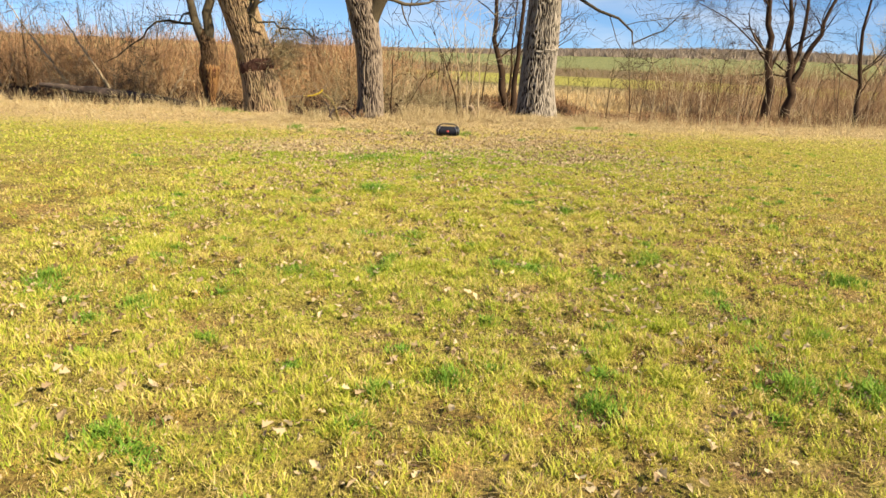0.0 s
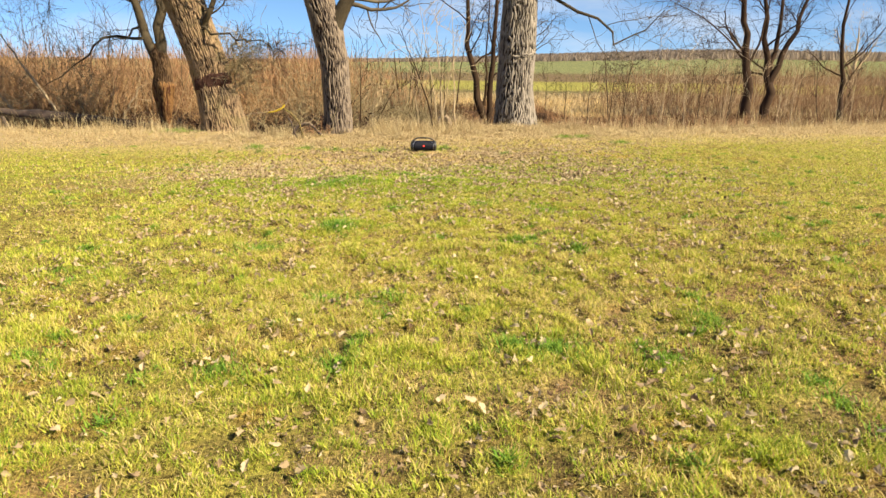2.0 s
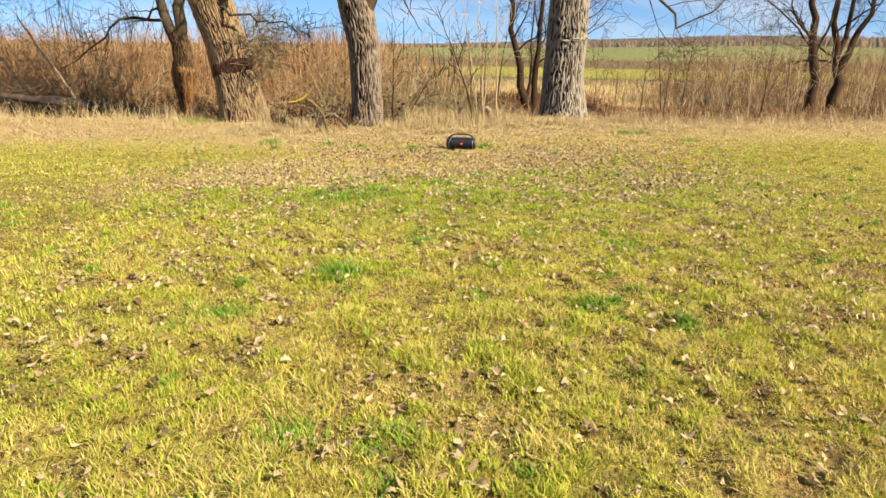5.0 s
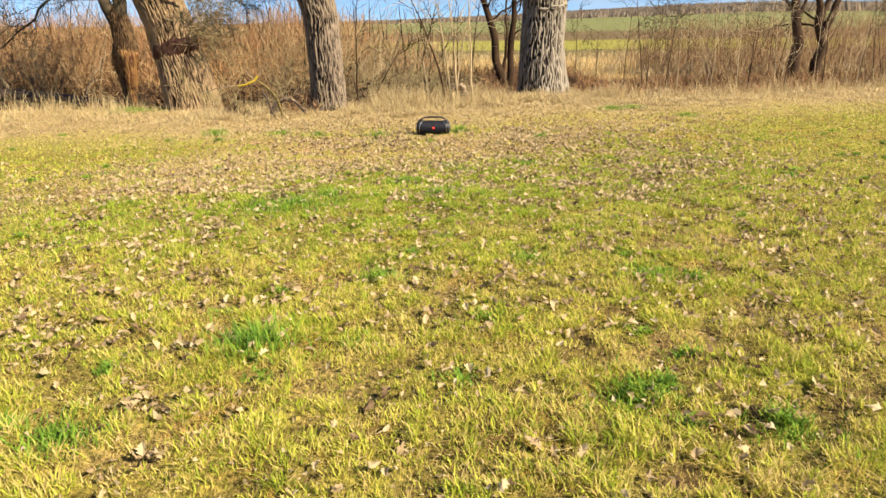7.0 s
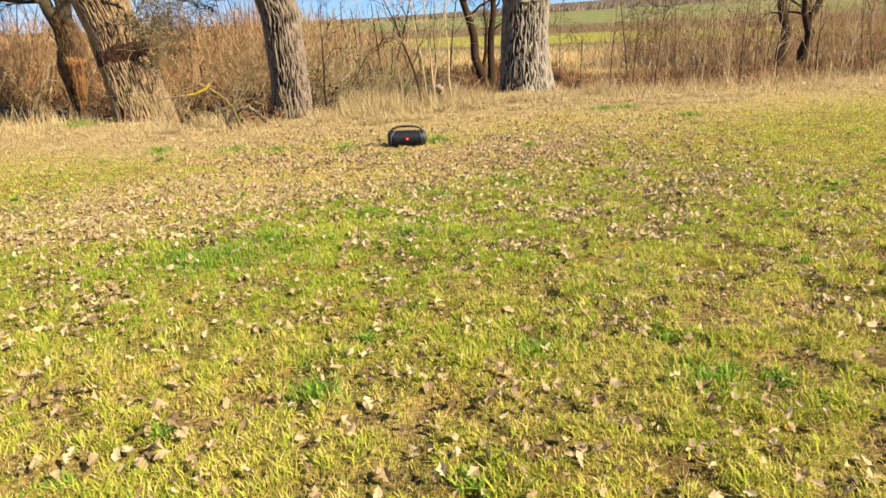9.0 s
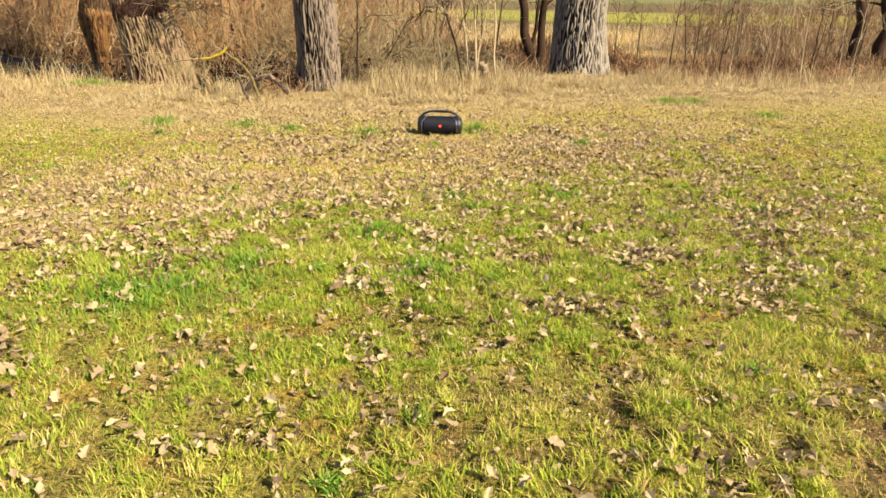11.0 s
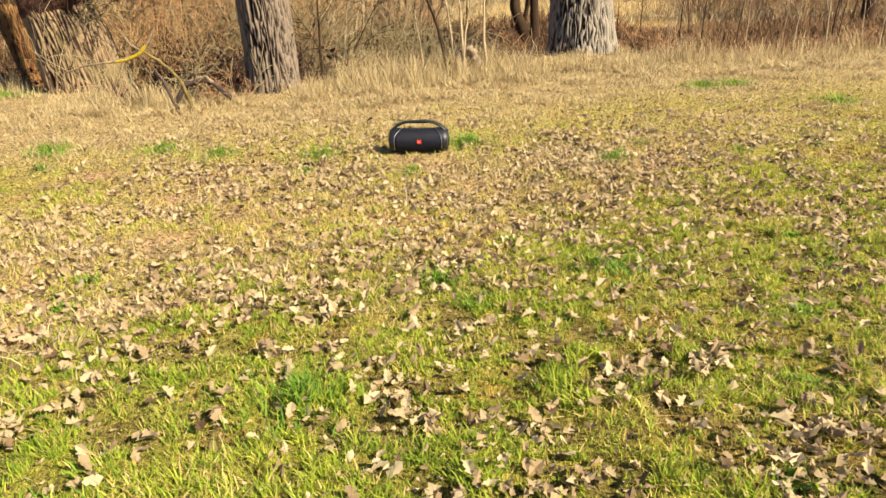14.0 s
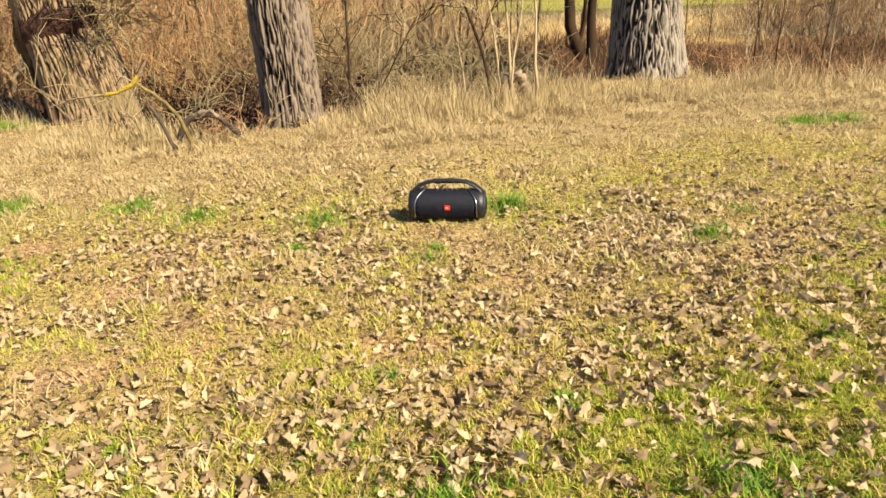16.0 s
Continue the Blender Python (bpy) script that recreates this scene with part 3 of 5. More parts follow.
tagged(ground, "mossy meadow sloping to a ditch, fields and a ridge beyond", "ground", kind="structure")
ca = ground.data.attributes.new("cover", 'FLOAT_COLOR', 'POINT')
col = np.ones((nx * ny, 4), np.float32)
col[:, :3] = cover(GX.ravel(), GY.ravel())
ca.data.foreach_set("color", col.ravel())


# ---- the boombox ----
def boombox(at, turn):
    box = thing("boombox", "black cylindrical portable speaker with carry handle standing on the grass", "speaker", at, turn=turn)

    RAD, MID = 0.0965, 0.0965

    def barrel(inner, x1, profile, material, name, label="", sections=10, seg=56):
        """A lathed shell from inner(angle) to x1, flattened underneath."""
        bm = bmesh.new()
        rows = []
        for i in range(sections + 1):
            f = i / sections
            row = []
            for j in range(seg):
                a = 2 * math.pi * j / seg
                x = inner(a) + (x1 - inner(a)) * f
                k = RAD * profile(f)
                row.append(bm.verts.new((x, k * math.cos(a), max(k * math.sin(a), -0.088) + MID)))
            rows.append(row)
        for p, q in zip(rows, rows[1:]):
            for j in range(seg):
                n = (j + 1) % seg
                bm.faces.new((p[j], p[n], q[n], q[j]))
        bm.faces.new(rows[0][::-1])
        bm.faces.new(rows[-1])
        bmesh.ops.recalc_face_normals(bm, faces=bm.faces[:])
        return part(name, bm, material, box, label, True)

    def seam(a):
        """Where cloth meets rubber: the line runs inwards along the foot of the handle."""
        return 0.19 - 0.055 * max(0.0, math.sin(a)) ** 3

    barrel(lambda a: -0.2, 0.2, lambda f: 0.985 + 0.015 * math.sin(math.pi * f), M_MESH, "body", "dark blue-black woven speaker cloth")
    for s in (-1, 1):
        cap = barrel(lambda a: s * seam(a), s * 0.234, lambda f: 1.035 - 0.02 * f - 0.16 * f ** 4, M_RUBBER, "end_cap", "black rubber end cap")
        ring = bmesh.new()
        bmesh.ops.create_circle(ring, segments=40, radius=0.064, cap_ends=True)
        got = bmesh.ops.extrude_face_region(ring, geom=ring.faces[:])
        for v in [g for g in got["geom"] if isinstance(g, bmesh.types.BMVert)]:
            v.co.z += 0.006
        for v in ring.verts:
            v.co = Vector((s * (0.232 + v.co.z), v.co.x, v.co.y + MID))
        part("radiator", ring, M_METAL, cap, "grey metal passive radiator disc")
        bm = bmesh.new()
        prof = []
        for j in range(49):
            a = math.radians(-35 + 250 * j / 48)
            prof.append(Vector((s * seam(a), 0.0985 * math.cos(a), 0.0985 * math.sin(a) + MID)))
        last = None
        for p in prof:
            o = (p - Vector((p.x, 0, MID))).normalized()
            quad4 = [bm.verts.new(p + o * du + Vector((dx, 0, 0))) for du, dx in ((-0.003, -0.0025), (0.004, -0.0025), (0.004, 0.0025), (-0.003, 0.0025))]
            if last:
                for q in range(4):
                    bm.faces.new((last[q], last[(q + 1) % 4], quad4[(q + 1) % 4], quad4[q]))
            last = quad4
        part("trim_ring", bm, M_METAL, box, "thin silver trim ring", True)

    # handle: a broad band that rises from both end caps
    path = [(-0.229, 0.05), (-0.234, 0.1), (-0.228, 0.146), (-0.206, 0.187), (-0.168, 0.219), (-0.122, 0.238), (-0.07, 0.246), (0, 0.248)]
    path += [(-x, z) for x, z in path[-2::-1]]
    bm = bmesh.new()
    last = None
    for i, (x, z) in enumerate(path):
        a, b = path[max(i - 1, 0)], path[min(i + 1, len(path) - 1)]
        tx, tz = b[0] - a[0], b[1] - a[1]
        ll = math.hypot(tx, tz)
        nx_, nz_ = -tz / ll, tx / ll
        hw = 0.024 + 0.026 * (abs(i - 7) / 7) ** 1.5
        ringv = []
        for j in range(12):
            t = 2 * math.pi * j / 12
            cu, cv = math.cos(t), math.sin(t)
            uu = math.copysign(abs(cu) ** 0.6, cu) * hw
            vv = math.copysign(abs(cv) ** 0.6, cv) * (0.0095 + 0.006 * (abs(i - 7) / 7) ** 2)
            ringv.append(bm.verts.new((x + nx_ * vv, uu, z + nz_ * vv)))
        if last:
            for q in range(12):
                bm.faces.new((last[q], last[(q + 1) % 12], ringv[(q + 1) % 12], ringv[q]))
        else:
            bm.faces.new(ringv[::-1])
        last = ringv
    bm.faces.new(last)
    handle = part("handle", bm, M_RUBBER, box, "black arched carry handle", True)
    bm = bmesh.new()
    bmesh.ops.create_cube(bm, size=1)
    for v in bm.verts:
        v.co = Vector((v.co.x * 0.15, v.co.y * 0.036, v.co.z * 0.006 + 0.2365))
    bmesh.ops.bevel(bm, geom=bm.edges[:], offset=0.002, segments=2, affect='EDGES')
    part("grip", bm, M_MESH, handle, "rubber grip under the handle")

    def plate(name, x0, x1, z0, z1, y, deep, material, parent, label):
        bm = bmesh.new()
        bmesh.ops.create_cube(bm, size=1)
        for v in bm.verts:
            v.co = Vector(((x0 + x1) / 2 + v.co.x * (x1 - x0), y + v.co.y * deep, (z0 + z1) / 2 + v.co.z * (z1 - z0)))
        bmesh.ops.bevel(bm, geom=bm.edges[:], offset=min(deep, 0.006) * 0.4, segments=2, affect='EDGES')
        return part(name, bm, material, parent, label)

    badge = plate("badge", -0.007, 0.027, 0.086, 0.117, -0.0965, 0.009, M_BADGE, box, "small square red badge")
    plate("badge_mark", 0.002, 0.007, 0.097, 0.106, -0.1015, 0.003, M_BADGE_MARK, badge, "pale mark on the badge")
    plate("badge_mark", 0.011, 0.017, 0.097, 0.106, -0.1015, 0.003, M_BADGE_MARK, badge, "pale mark on the badge")
    for k in range(5):
        bm = bmesh.new()
        bmesh.ops.create_cone(bm, cap_ends=True, segments=14, radius1=0.011, radius2=0.009, depth=0.006)
        for v in bm.verts:
            v.co += Vector((-0.06 + 0.03 * k, -0.012, 0.1945))
        part("button", bm, M_RUBBER, box, "round rubber control button")
    for s in (-1, 1):
        plate("foot", s * 0.13 - 0.03, s * 0.13 + 0.03, -0.001, 0.014, 0, 0.1, M_RUBBER, box, "black rubber foot")
    return box


boombox((0, 0, -0.03), 0)


# ---- trees ----
def big_tree(name, label, at, spec, group="old trees on the bank"):
    x, y = at
    return thing(name, label, "tree", (x, y, 0), group)


def crown(tree, seed, stems, material, twig_depth=3, kids=6, up=0.05, label=""):
    """Boughs from given centre lines, with limbs and twigs on them."""
    for k, (pts, r0, r1) in enumerate(stems):
        b = Branches(seed + k)
        pts = np.array(pts, float)
        t = np.linspace(0, 1, len(pts))
        f = np.linspace(0, 1, 9)
        P = np.stack([np.interp(f, t, pts[:, i]) for i in range(3)], 1)
        P[1:-1] += b.r.normal(0, 0.03 if r0 > 0.09 else 0.07, (7, 3))
        R = np.linspace(r0, r1, 9)
        b.add(P, R, 12 if r0 > 0.1 else 8)
        bough = b.part("bough", M_BOUGH, tree)
        tw = Branches(seed + 50 + k)
        length = np.linalg.norm(np.diff(P, axis=0), axis=1).sum()
        tw.sprout(P, R * 0.8, length * 0.8, twig_depth, kids, 0.2, up, 0.9, 0.42, 0.25)
        tw.part("crown", M_TWIG if material is not M_TWIG_DARK else M_TWIG_DARK, bough)


def poplar():
    t = big_tree("poplar_tree", "massive old poplar with deeply furrowed grey bark", (2.25, 7.95), None)
    zb = hz(2.25, 7.9) - 0.15
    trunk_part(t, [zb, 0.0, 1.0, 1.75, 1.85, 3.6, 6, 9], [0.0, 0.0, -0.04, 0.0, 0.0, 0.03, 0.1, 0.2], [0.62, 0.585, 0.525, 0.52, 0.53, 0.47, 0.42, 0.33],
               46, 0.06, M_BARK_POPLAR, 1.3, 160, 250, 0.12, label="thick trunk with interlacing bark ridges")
    band_part(t, "collar", 1.74, 1.86, (0, 0), 0.515, -2.6, 0.6, 0.03, M_BARK_POPLAR, 3, "swollen collar of old bark")
    crown(t, 11, [
        ([(0.35, -0.15, 3.45), (0.9, -0.3, 3.5), (1.5, -0.35, 3.46), (2.6, -0.5, 3.6), (4.2, -0.7, 4.1), (6.0, -0.9, 5.0)], 0.085, 0.02),
        ([(0.4, -0.2, 3.4), (0.95, -0.3, 3.35), (1.6, -0.3, 3.12), (2.25, -0.3, 2.85), (2.6, -0.3, 2.45), (2.85, -0.3, 2.2), (3.1, -0.3, 2.32), (3.6, -0.3, 2.5), (4.1, -0.3, 3.1)], 0.055, 0.01),
        ([(-0.3, 0.1, 4.2), (-1.2, 0.2, 5.0), (-2.6, 0.3, 6.2), (-4.0, 0.4, 8.0)], 0.16, 0.04),
        ([(0.1, 0.3, 5.2), (0.6, 1.2, 6.4), (1.2, 2.4, 8.0), (1.6, 3.4, 10)], 0.16, 0.04),
        ([(0.2, 0, 8.5), (0.5, -0.2, 10), (0.6, -0.3, 12), (0.3, -0.2, 14)], 0.3, 0.05),
        ([(0.1, 0.1, 7.5), (-0.6, -0.4, 9), (-1.4, -0.8, 11), (-1.8, -1.0, 13)], 0.2, 0.04)], M_BARK_POPLAR, 3, 7, 0.0)
    small = Branches(31)
    for z, dx, l in ((2.05, 1, 1.1), (1.95, 1, 0.9), (2.35, 0.9, 1.3), (2.6, 0.8, 1.0)):
        small.grow((0.5, -0.12, z), (dx, -0.2, 0.55), l, 0.014, 2, 4, 0.2, 0.03)
    small.part("crown", M_TWIG, t)


def leaning_willow():
    t = big_tree("leaning_tree", "stout leaning tree with rough bark and a dark scar", (-5.36, 4.45), None)
    zb = hz(-5.36, 4.4) - 0.15
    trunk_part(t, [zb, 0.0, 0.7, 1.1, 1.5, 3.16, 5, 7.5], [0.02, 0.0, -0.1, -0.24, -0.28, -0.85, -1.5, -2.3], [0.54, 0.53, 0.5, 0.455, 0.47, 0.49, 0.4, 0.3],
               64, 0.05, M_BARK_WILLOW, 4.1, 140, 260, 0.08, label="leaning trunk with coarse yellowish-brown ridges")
    band_part(t, "scar", 0.86, 1.26, (-0.22, 0), 0.46, -2.5, 0.35, 0.05, M_SCAR, 8, "dark rough scar round the trunk")
    crown(t, 71, [
        ([(-0.35, -0.3, 2.2), (-0.12, -0.4, 2.5), (0.1, -0.45, 2.9), (0.4, -0.5, 3.6), (0.9, -0.6, 4.8)], 0.09, 0.03),
        ([(-0.3, -0.35, 2.35), (0.3, -0.5, 2.2), (0.9, -0.6, 2.05), (1.5, -0.7, 1.9)], 0.035, 0.01),
        ([(-0.9, 0, 3.2), (-0.7, -0.3, 3.9), (-0.3, -0.4, 5.0), (0.2, -0.5, 6.5)], 0.2, 0.05),
        ([(-1.4, 0, 4.8), (-2.2, -0.2, 5.4), (-3.4, -0.4, 6.4)], 0.18, 0.05),
        ([(-2.2, 0, 7.2), (-2.6, 0, 8.6), (-3.2, 0.1, 10.4)], 0.28, 0.05)], M_BARK_WILLOW, 3, 7, 0.0)
    # water shoots that sprout beside the scar and hang round the foot
    sh = Branches(83)
    for k in range(64):
        a = sh.r.uniform(-0.7, 0.5)
        z = sh.r.uniform(0.75, 1.9)
        sh.grow((-0.22 + 0.47 * math.cos(a), 0.47 * math.sin(a), z), (math.cos(a) * 0.8, math.sin(a) * 0.8, 0.5), sh.r.uniform(0.4, 1.2), 0.007, 1, 5, 0.25, 0.0)
    sh.part("shoot_growth", M_SHOOT, t, "pale water shoots sprouting from the trunk")


def forked_tree():
    t = big_tree("forked_tree", "old forked tree with furrowed bark, leaning slightly", (-2.28, 3.6), None)
    zb = hz(-2.28, 3.6) - 0.15
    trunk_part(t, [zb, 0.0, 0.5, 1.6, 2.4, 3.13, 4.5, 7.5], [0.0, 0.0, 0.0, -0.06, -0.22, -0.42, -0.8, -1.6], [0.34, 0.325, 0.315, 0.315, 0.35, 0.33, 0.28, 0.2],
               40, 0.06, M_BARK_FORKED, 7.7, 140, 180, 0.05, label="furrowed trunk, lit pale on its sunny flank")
    crown(t, 131, [
        ([(-0.12, -0.03, 2.2), (0.1, -0.06, 2.55), (0.3, -0.08, 2.95), (0.5, -0.1, 3.3), (0.95, -0.2, 4.4), (1.3, -0.3, 6)], 0.2, 0.09),
        ([(-1.0, 0, 5.2), (-0.6, -0.2, 6.2), (-0.3, -0.3, 7.6)], 0.16, 0.05),
        ([(-0.6, 0, 4.0), (-1.4, -0.3, 4.8), (-2.4, -0.6, 5.6)], 0.12, 0.03),
        ([(-1.55, 0, 7.3), (-2.0, 0, 8.8), (-2.3, 0, 10.5)], 0.19, 0.05)], M_BARK_RED, 3, 5, 0.04)


def scarred_tree():
    t = big_tree("scarred_tree", "twin-stemmed tree with stripped orange bark and drooping boughs", (-7.97, 7.0), None)
    zb = hz(-7.97, 7.0) - 0.2
    trunk_part(t, [zb, -0.45, -0.2, 0.1, 0.4, 0.65, 0.85, 0.98], [0.08, 0.05, 0.0, -0.01, 0.0, 0.0, 0.01, 0.0], [0.17, 0.15, 0.14, 0.18, 0.24, 0.29, 0.3, 0.25], 9, 0.035, M_BARK_STRIPPED, 9.2, 110, 110, 0.03,
               label="lower trunk stripped to orange wood")
    trunk_part(t, [0.82, 1.2, 1.5, 1.75, 2.0], [0.0, 0.03, 0.01, -0.04, -0.05], [0.285, 0.25, 0.24, 0.23, 0.1], 18, 0.045, M_BARK_RED, 5.2, 60, 100, name="upper_trunk", label="dark bark above the stripped wood")
    crown(t, 172, [
        ([(-0.12, 0, 1.6), (-0.3, -0.05, 2.1), (-0.5, -0.1, 2.9), (-0.62, -0.1, 3.6), (-1.0, -0.2, 5.2), (-1.3, -0.2, 7)], 0.15, 0.06),
        ([(0.0, 0, 1.6), (0.05, 0, 2.3), (0.12, 0.05, 3.0), (0.14, 0.05, 3.6), (0.35, 0.1, 5.4), (0.4, 0.1, 7.2)], 0.17, 0.07),
        ([(-0.55, -0.1, 3.1), (-1.4, -0.4, 3.55), (-2.4, -0.6, 3.5), (-3.4, -0.8, 3.6), (-4.6, -1.0, 3.3)], 0.04, 0.01),
        ([(-0.6, -0.1, 3.6), (-1.6, -0.6, 4.3), (-3.0, -1.0, 4.4), (-4.6, -1.4, 3.8), (-6.0, -1.6, 2.9)], 0.042, 0.01),
        ([(-0.8, -0.1, 4.4), (-1.8, 0.3, 5.2), (-3.4, 0.5, 5.2), (-5.2, 0.6, 4.4), (-6.6, 0.6, 3.4)], 0.042, 0.01),
        ([(-0.32, -0.05, 2.15), (-0.9, -0.3, 2.25), (-1.5, -0.5, 2.1), (-1.8, -0.5, 1.6), (-2.4, -0.6, 1.3), (-2.9, -0.8, 0.9)], 0.045, 0.012)], M_BARK_RED, 3, 8, -0.05)


poplar()
leaning_willow()
forked_tree()
scarred_tree()


def slim_tree(name, label, at, stems, material, seed, kids=6, depth=3, up=0.05, group="slim trees by the ditch"):
    x, y = at
    t = thing(name, label, "tree", (x, y, hz(x, y)), group)
    for k, (pts, r0, r1) in enumerate(stems):
        b = Branches(seed + 7 * k)
        pts = np.array(pts, float)
        f, u = np.linspace(0, 1, 11), np.linspace(0, 1, len(pts))
        P = np.stack([np.interp(f, u, pts[:, i]) for i in range(3)], 1)
        P[1:-1] += b.r.normal(0, r0 * 0.3, (9, 3))
        R = np.linspace(r0, r1, 11)
        b.add(P, R, 9 if r0 > 0.08 else 6)
        stem = b.part("trunk" if k == 0 else "stem", material, t)
        tw = Branches(seed + 200 + k)
        length = np.linalg.norm(np.diff(P, axis=0), axis=1).sum()
        tw.sprout(P, R * 0.7, length * 0.55, depth, kids, 0.17, up, 0.8, 0.45, 0.3)
        tw.part("crown", material, stem)
    return t


slim_tree("alder_tree", "dark multi-stemmed bare alder beside the poplar", (1.45, 12.0), [
    ([(0, 0, -0.1), (-0.25, 0, 0.9), (-0.45, 0, 2.0), (-0.62, 0, 3.2), (-0.85, 0, 5.0), (-1.0, 0, 7.0)], 0.15, 0.03),
    ([(0.12, 0, -0.1), (0.16, 0, 1.2), (0.25, 0, 2.6), (0.38, 0.1, 5.0), (0.5, 0.1, 7.2)], 0.12, 0.03),
    ([(-0.1, 0, 0.5), (0.05, -0.1, 1.2), (-0.02, -0.1, 2.2), (0.05, -0.2, 4.5)], 0.06, 0.015)], M_TWIG_DARK, 301, 8)
slim_tree("ash_tree", "tall bare ash with a dark trunk on the far bank", (15.35, 24.0), [
    ([(0, 0, -0.1), (-0.05, 0, 1.6), (-0.35, 0, 3.4), (-0.6, 0, 5), (-0.9, 0, 8), (-1, 0, 11)], 0.27, 0.05),
    ([(-0.1, 0, 2.6), (-1.2, 0, 3.9), (-2.6, 0, 5.0), (-4.4, 0, 5.8)], 0.06, 0.012),
    ([(-0.1, 0, 2.7), (0.3, 0, 3.8), (0.6, 0.2, 5.5), (0.8, 0.4, 8)], 0.07, 0.015)], M_TWIG_DARK, 331, 8, 3, 0.0)
slim_tree("ash_tree", "bare ash forking into three stems on the far bank", (16.6, 24.6), [
    ([(0, 0, -0.1), (0.0, 0, 1.4), (-0.1, 0, 2.2), (-0.45, 0, 4.0), (-0.7, 0, 6.2), (-1.0, 0, 9.5)], 0.27, 0.05),
    ([(0.0, 0, 1.7), (0.55, 0, 2.9), (1.0, 0, 4.4), (1.45, 0, 6.1), (2.0, 0, 9.0)], 0.19, 0.04),
    ([(0, 0, 1.9), (0.2, 0.1, 3.6), (0.3, 0.1, 6), (0.6, 0.1, 9.5)], 0.15, 0.04)], M_TWIG_DARK, 361, 7, 3, 0.02)
slim_tree("ash_tree", "slender bare ash with upswept side branches", (15.95, 15.8), [
    ([(0, 0, -0.1), (0.0, 0, 1.0), (-0.15, 0, 2.2), (-0.3, 0, 3.4), (-0.35, 0, 5.2), (-0.3, 0, 8.0)], 0.13, 0.03),
    ([(-0.2, 0, 2.7), (0.4, 0, 3.2), (1.0, 0, 3.9), (1.6, 0, 4.9)], 0.04, 0.01),
    ([(-0.2, 0, 2.4), (-0.9, 0.1, 2.7), (-1.6, 0.1, 3.4)], 0.04, 0.01)], M_TWIG_DARK, 391, 6)

# saplings: x, y, height, lean in x, pale or dark
SAPLINGS = [(0.08, 4.65, 3.4, -0.55, 1), (0.2, 4.7, 2.6, -0.2, 1), (0.0, 4.6, 2.6, -0.9, 0), (0.16, 4.55, 2.2, 0.35, 1), (0.5, 4.75, 3.0, -0.1, 1),
            (-1.95, 4.9, 2.6, 0.05, 0), (-1.88, 4.9, 1.7, 0.9, 0), (6.17, 11.3, 3.6, 0.25, 0), (5.1, 12.2, 2.6, 0.15, 0), (4.05, 8.9, 1.6, 0.1, 1),
            (7.6, 11.6, 3.0, 0.1, 1), (8.6, 12.2, 3.1, -0.1, 1), (9.2, 13.0, 3.4, 0.3, 0), (10.2, 12.9, 2.9, 0.1, 1), (10.6, 13.6, 3.2, 0.2, 0),
            (11.8, 14.2, 3.4, 0.0, 1), (13.4, 14.6, 2.8, 0.15, 1), (12.6, 15.2, 3.2, -0.1, 0), (3.6, 12.0, 2.0, 0.0, 0), (7.0, 13.0, 2.4, 0.0, 1),
            (9.9, 14.8, 3.0, 0.1, 0), (8.1, 13.6, 2.4, 0.2, 1), (11.2, 15.8, 3.0, -0.2, 1), (12.0, 12.6, 2.2, 0.1, 1), (14.4, 16.4, 3.2, 0.2, 0), (14.9, 14.2, 2.0, 0.1, 1), (6.6, 15.5, 2.4, 0.1, 0),
            (5.6, 14.4, 2.2, -0.1, 1), (4.6, 14.2, 1.8, 0.0, 0), (16.8, 16.6, 2.4, 0.0, 1), (-0.4, 5.2, 2.2, -0.3, 1), (-1.9, 5.6, 2.0, 0.3, 1), (18.2, 17.0, 2.6, 0.1, 0), (19.5, 18, 3.0, -0.1, 1), (-0.7, 8.5, 2.4, 0.2, 0), (-3.7, 7.5, 2.6, 0.1, 0)]
for k, (x, y, h, lean, pale) in enumerate(SAPLINGS):
    t = slim_tree("sapling", "thin pale bare sapling in the dry grass" if pale else "thin dark bare sapling in the dry grass", (x, y),
                  [([(0, 0, -0.05), (lean * 0.2, 0.02, h * 0.3), (lean * 0.6, 0, h * 0.65), (lean, 0.02, h)], (0.02 if y < 6 else 0.012) + 0.005 * (k % 3), 0.004)],
                  M_PALE if pale else M_TWIG_DARK, 500 + 13 * k, 6, 2, 0.06, "saplings along the ditch")

# dead poles leaning out of the thicket
for k, (x, y, dx, h) in enumerate(((-11.6, 8.2, -1.6, 2.5), (-13.3, 8.6, -2.0, 2.7), (-10.3, 9.0, 0.8, 1.0))):
    slim_tree("dead_pole", "pale dead stem leaning out of the thicket", (x, y),
              [([(0, 0, -0.05), (dx * 0.3, -0.1, h * 0.35), (dx * 0.7, -0.2, h * 0.75), (dx, -0.2, h * 1.1)], 0.055, 0.015)], M_PALE, 900 + 9 * k, 4, 2, 0.05, "leaning dead stems")


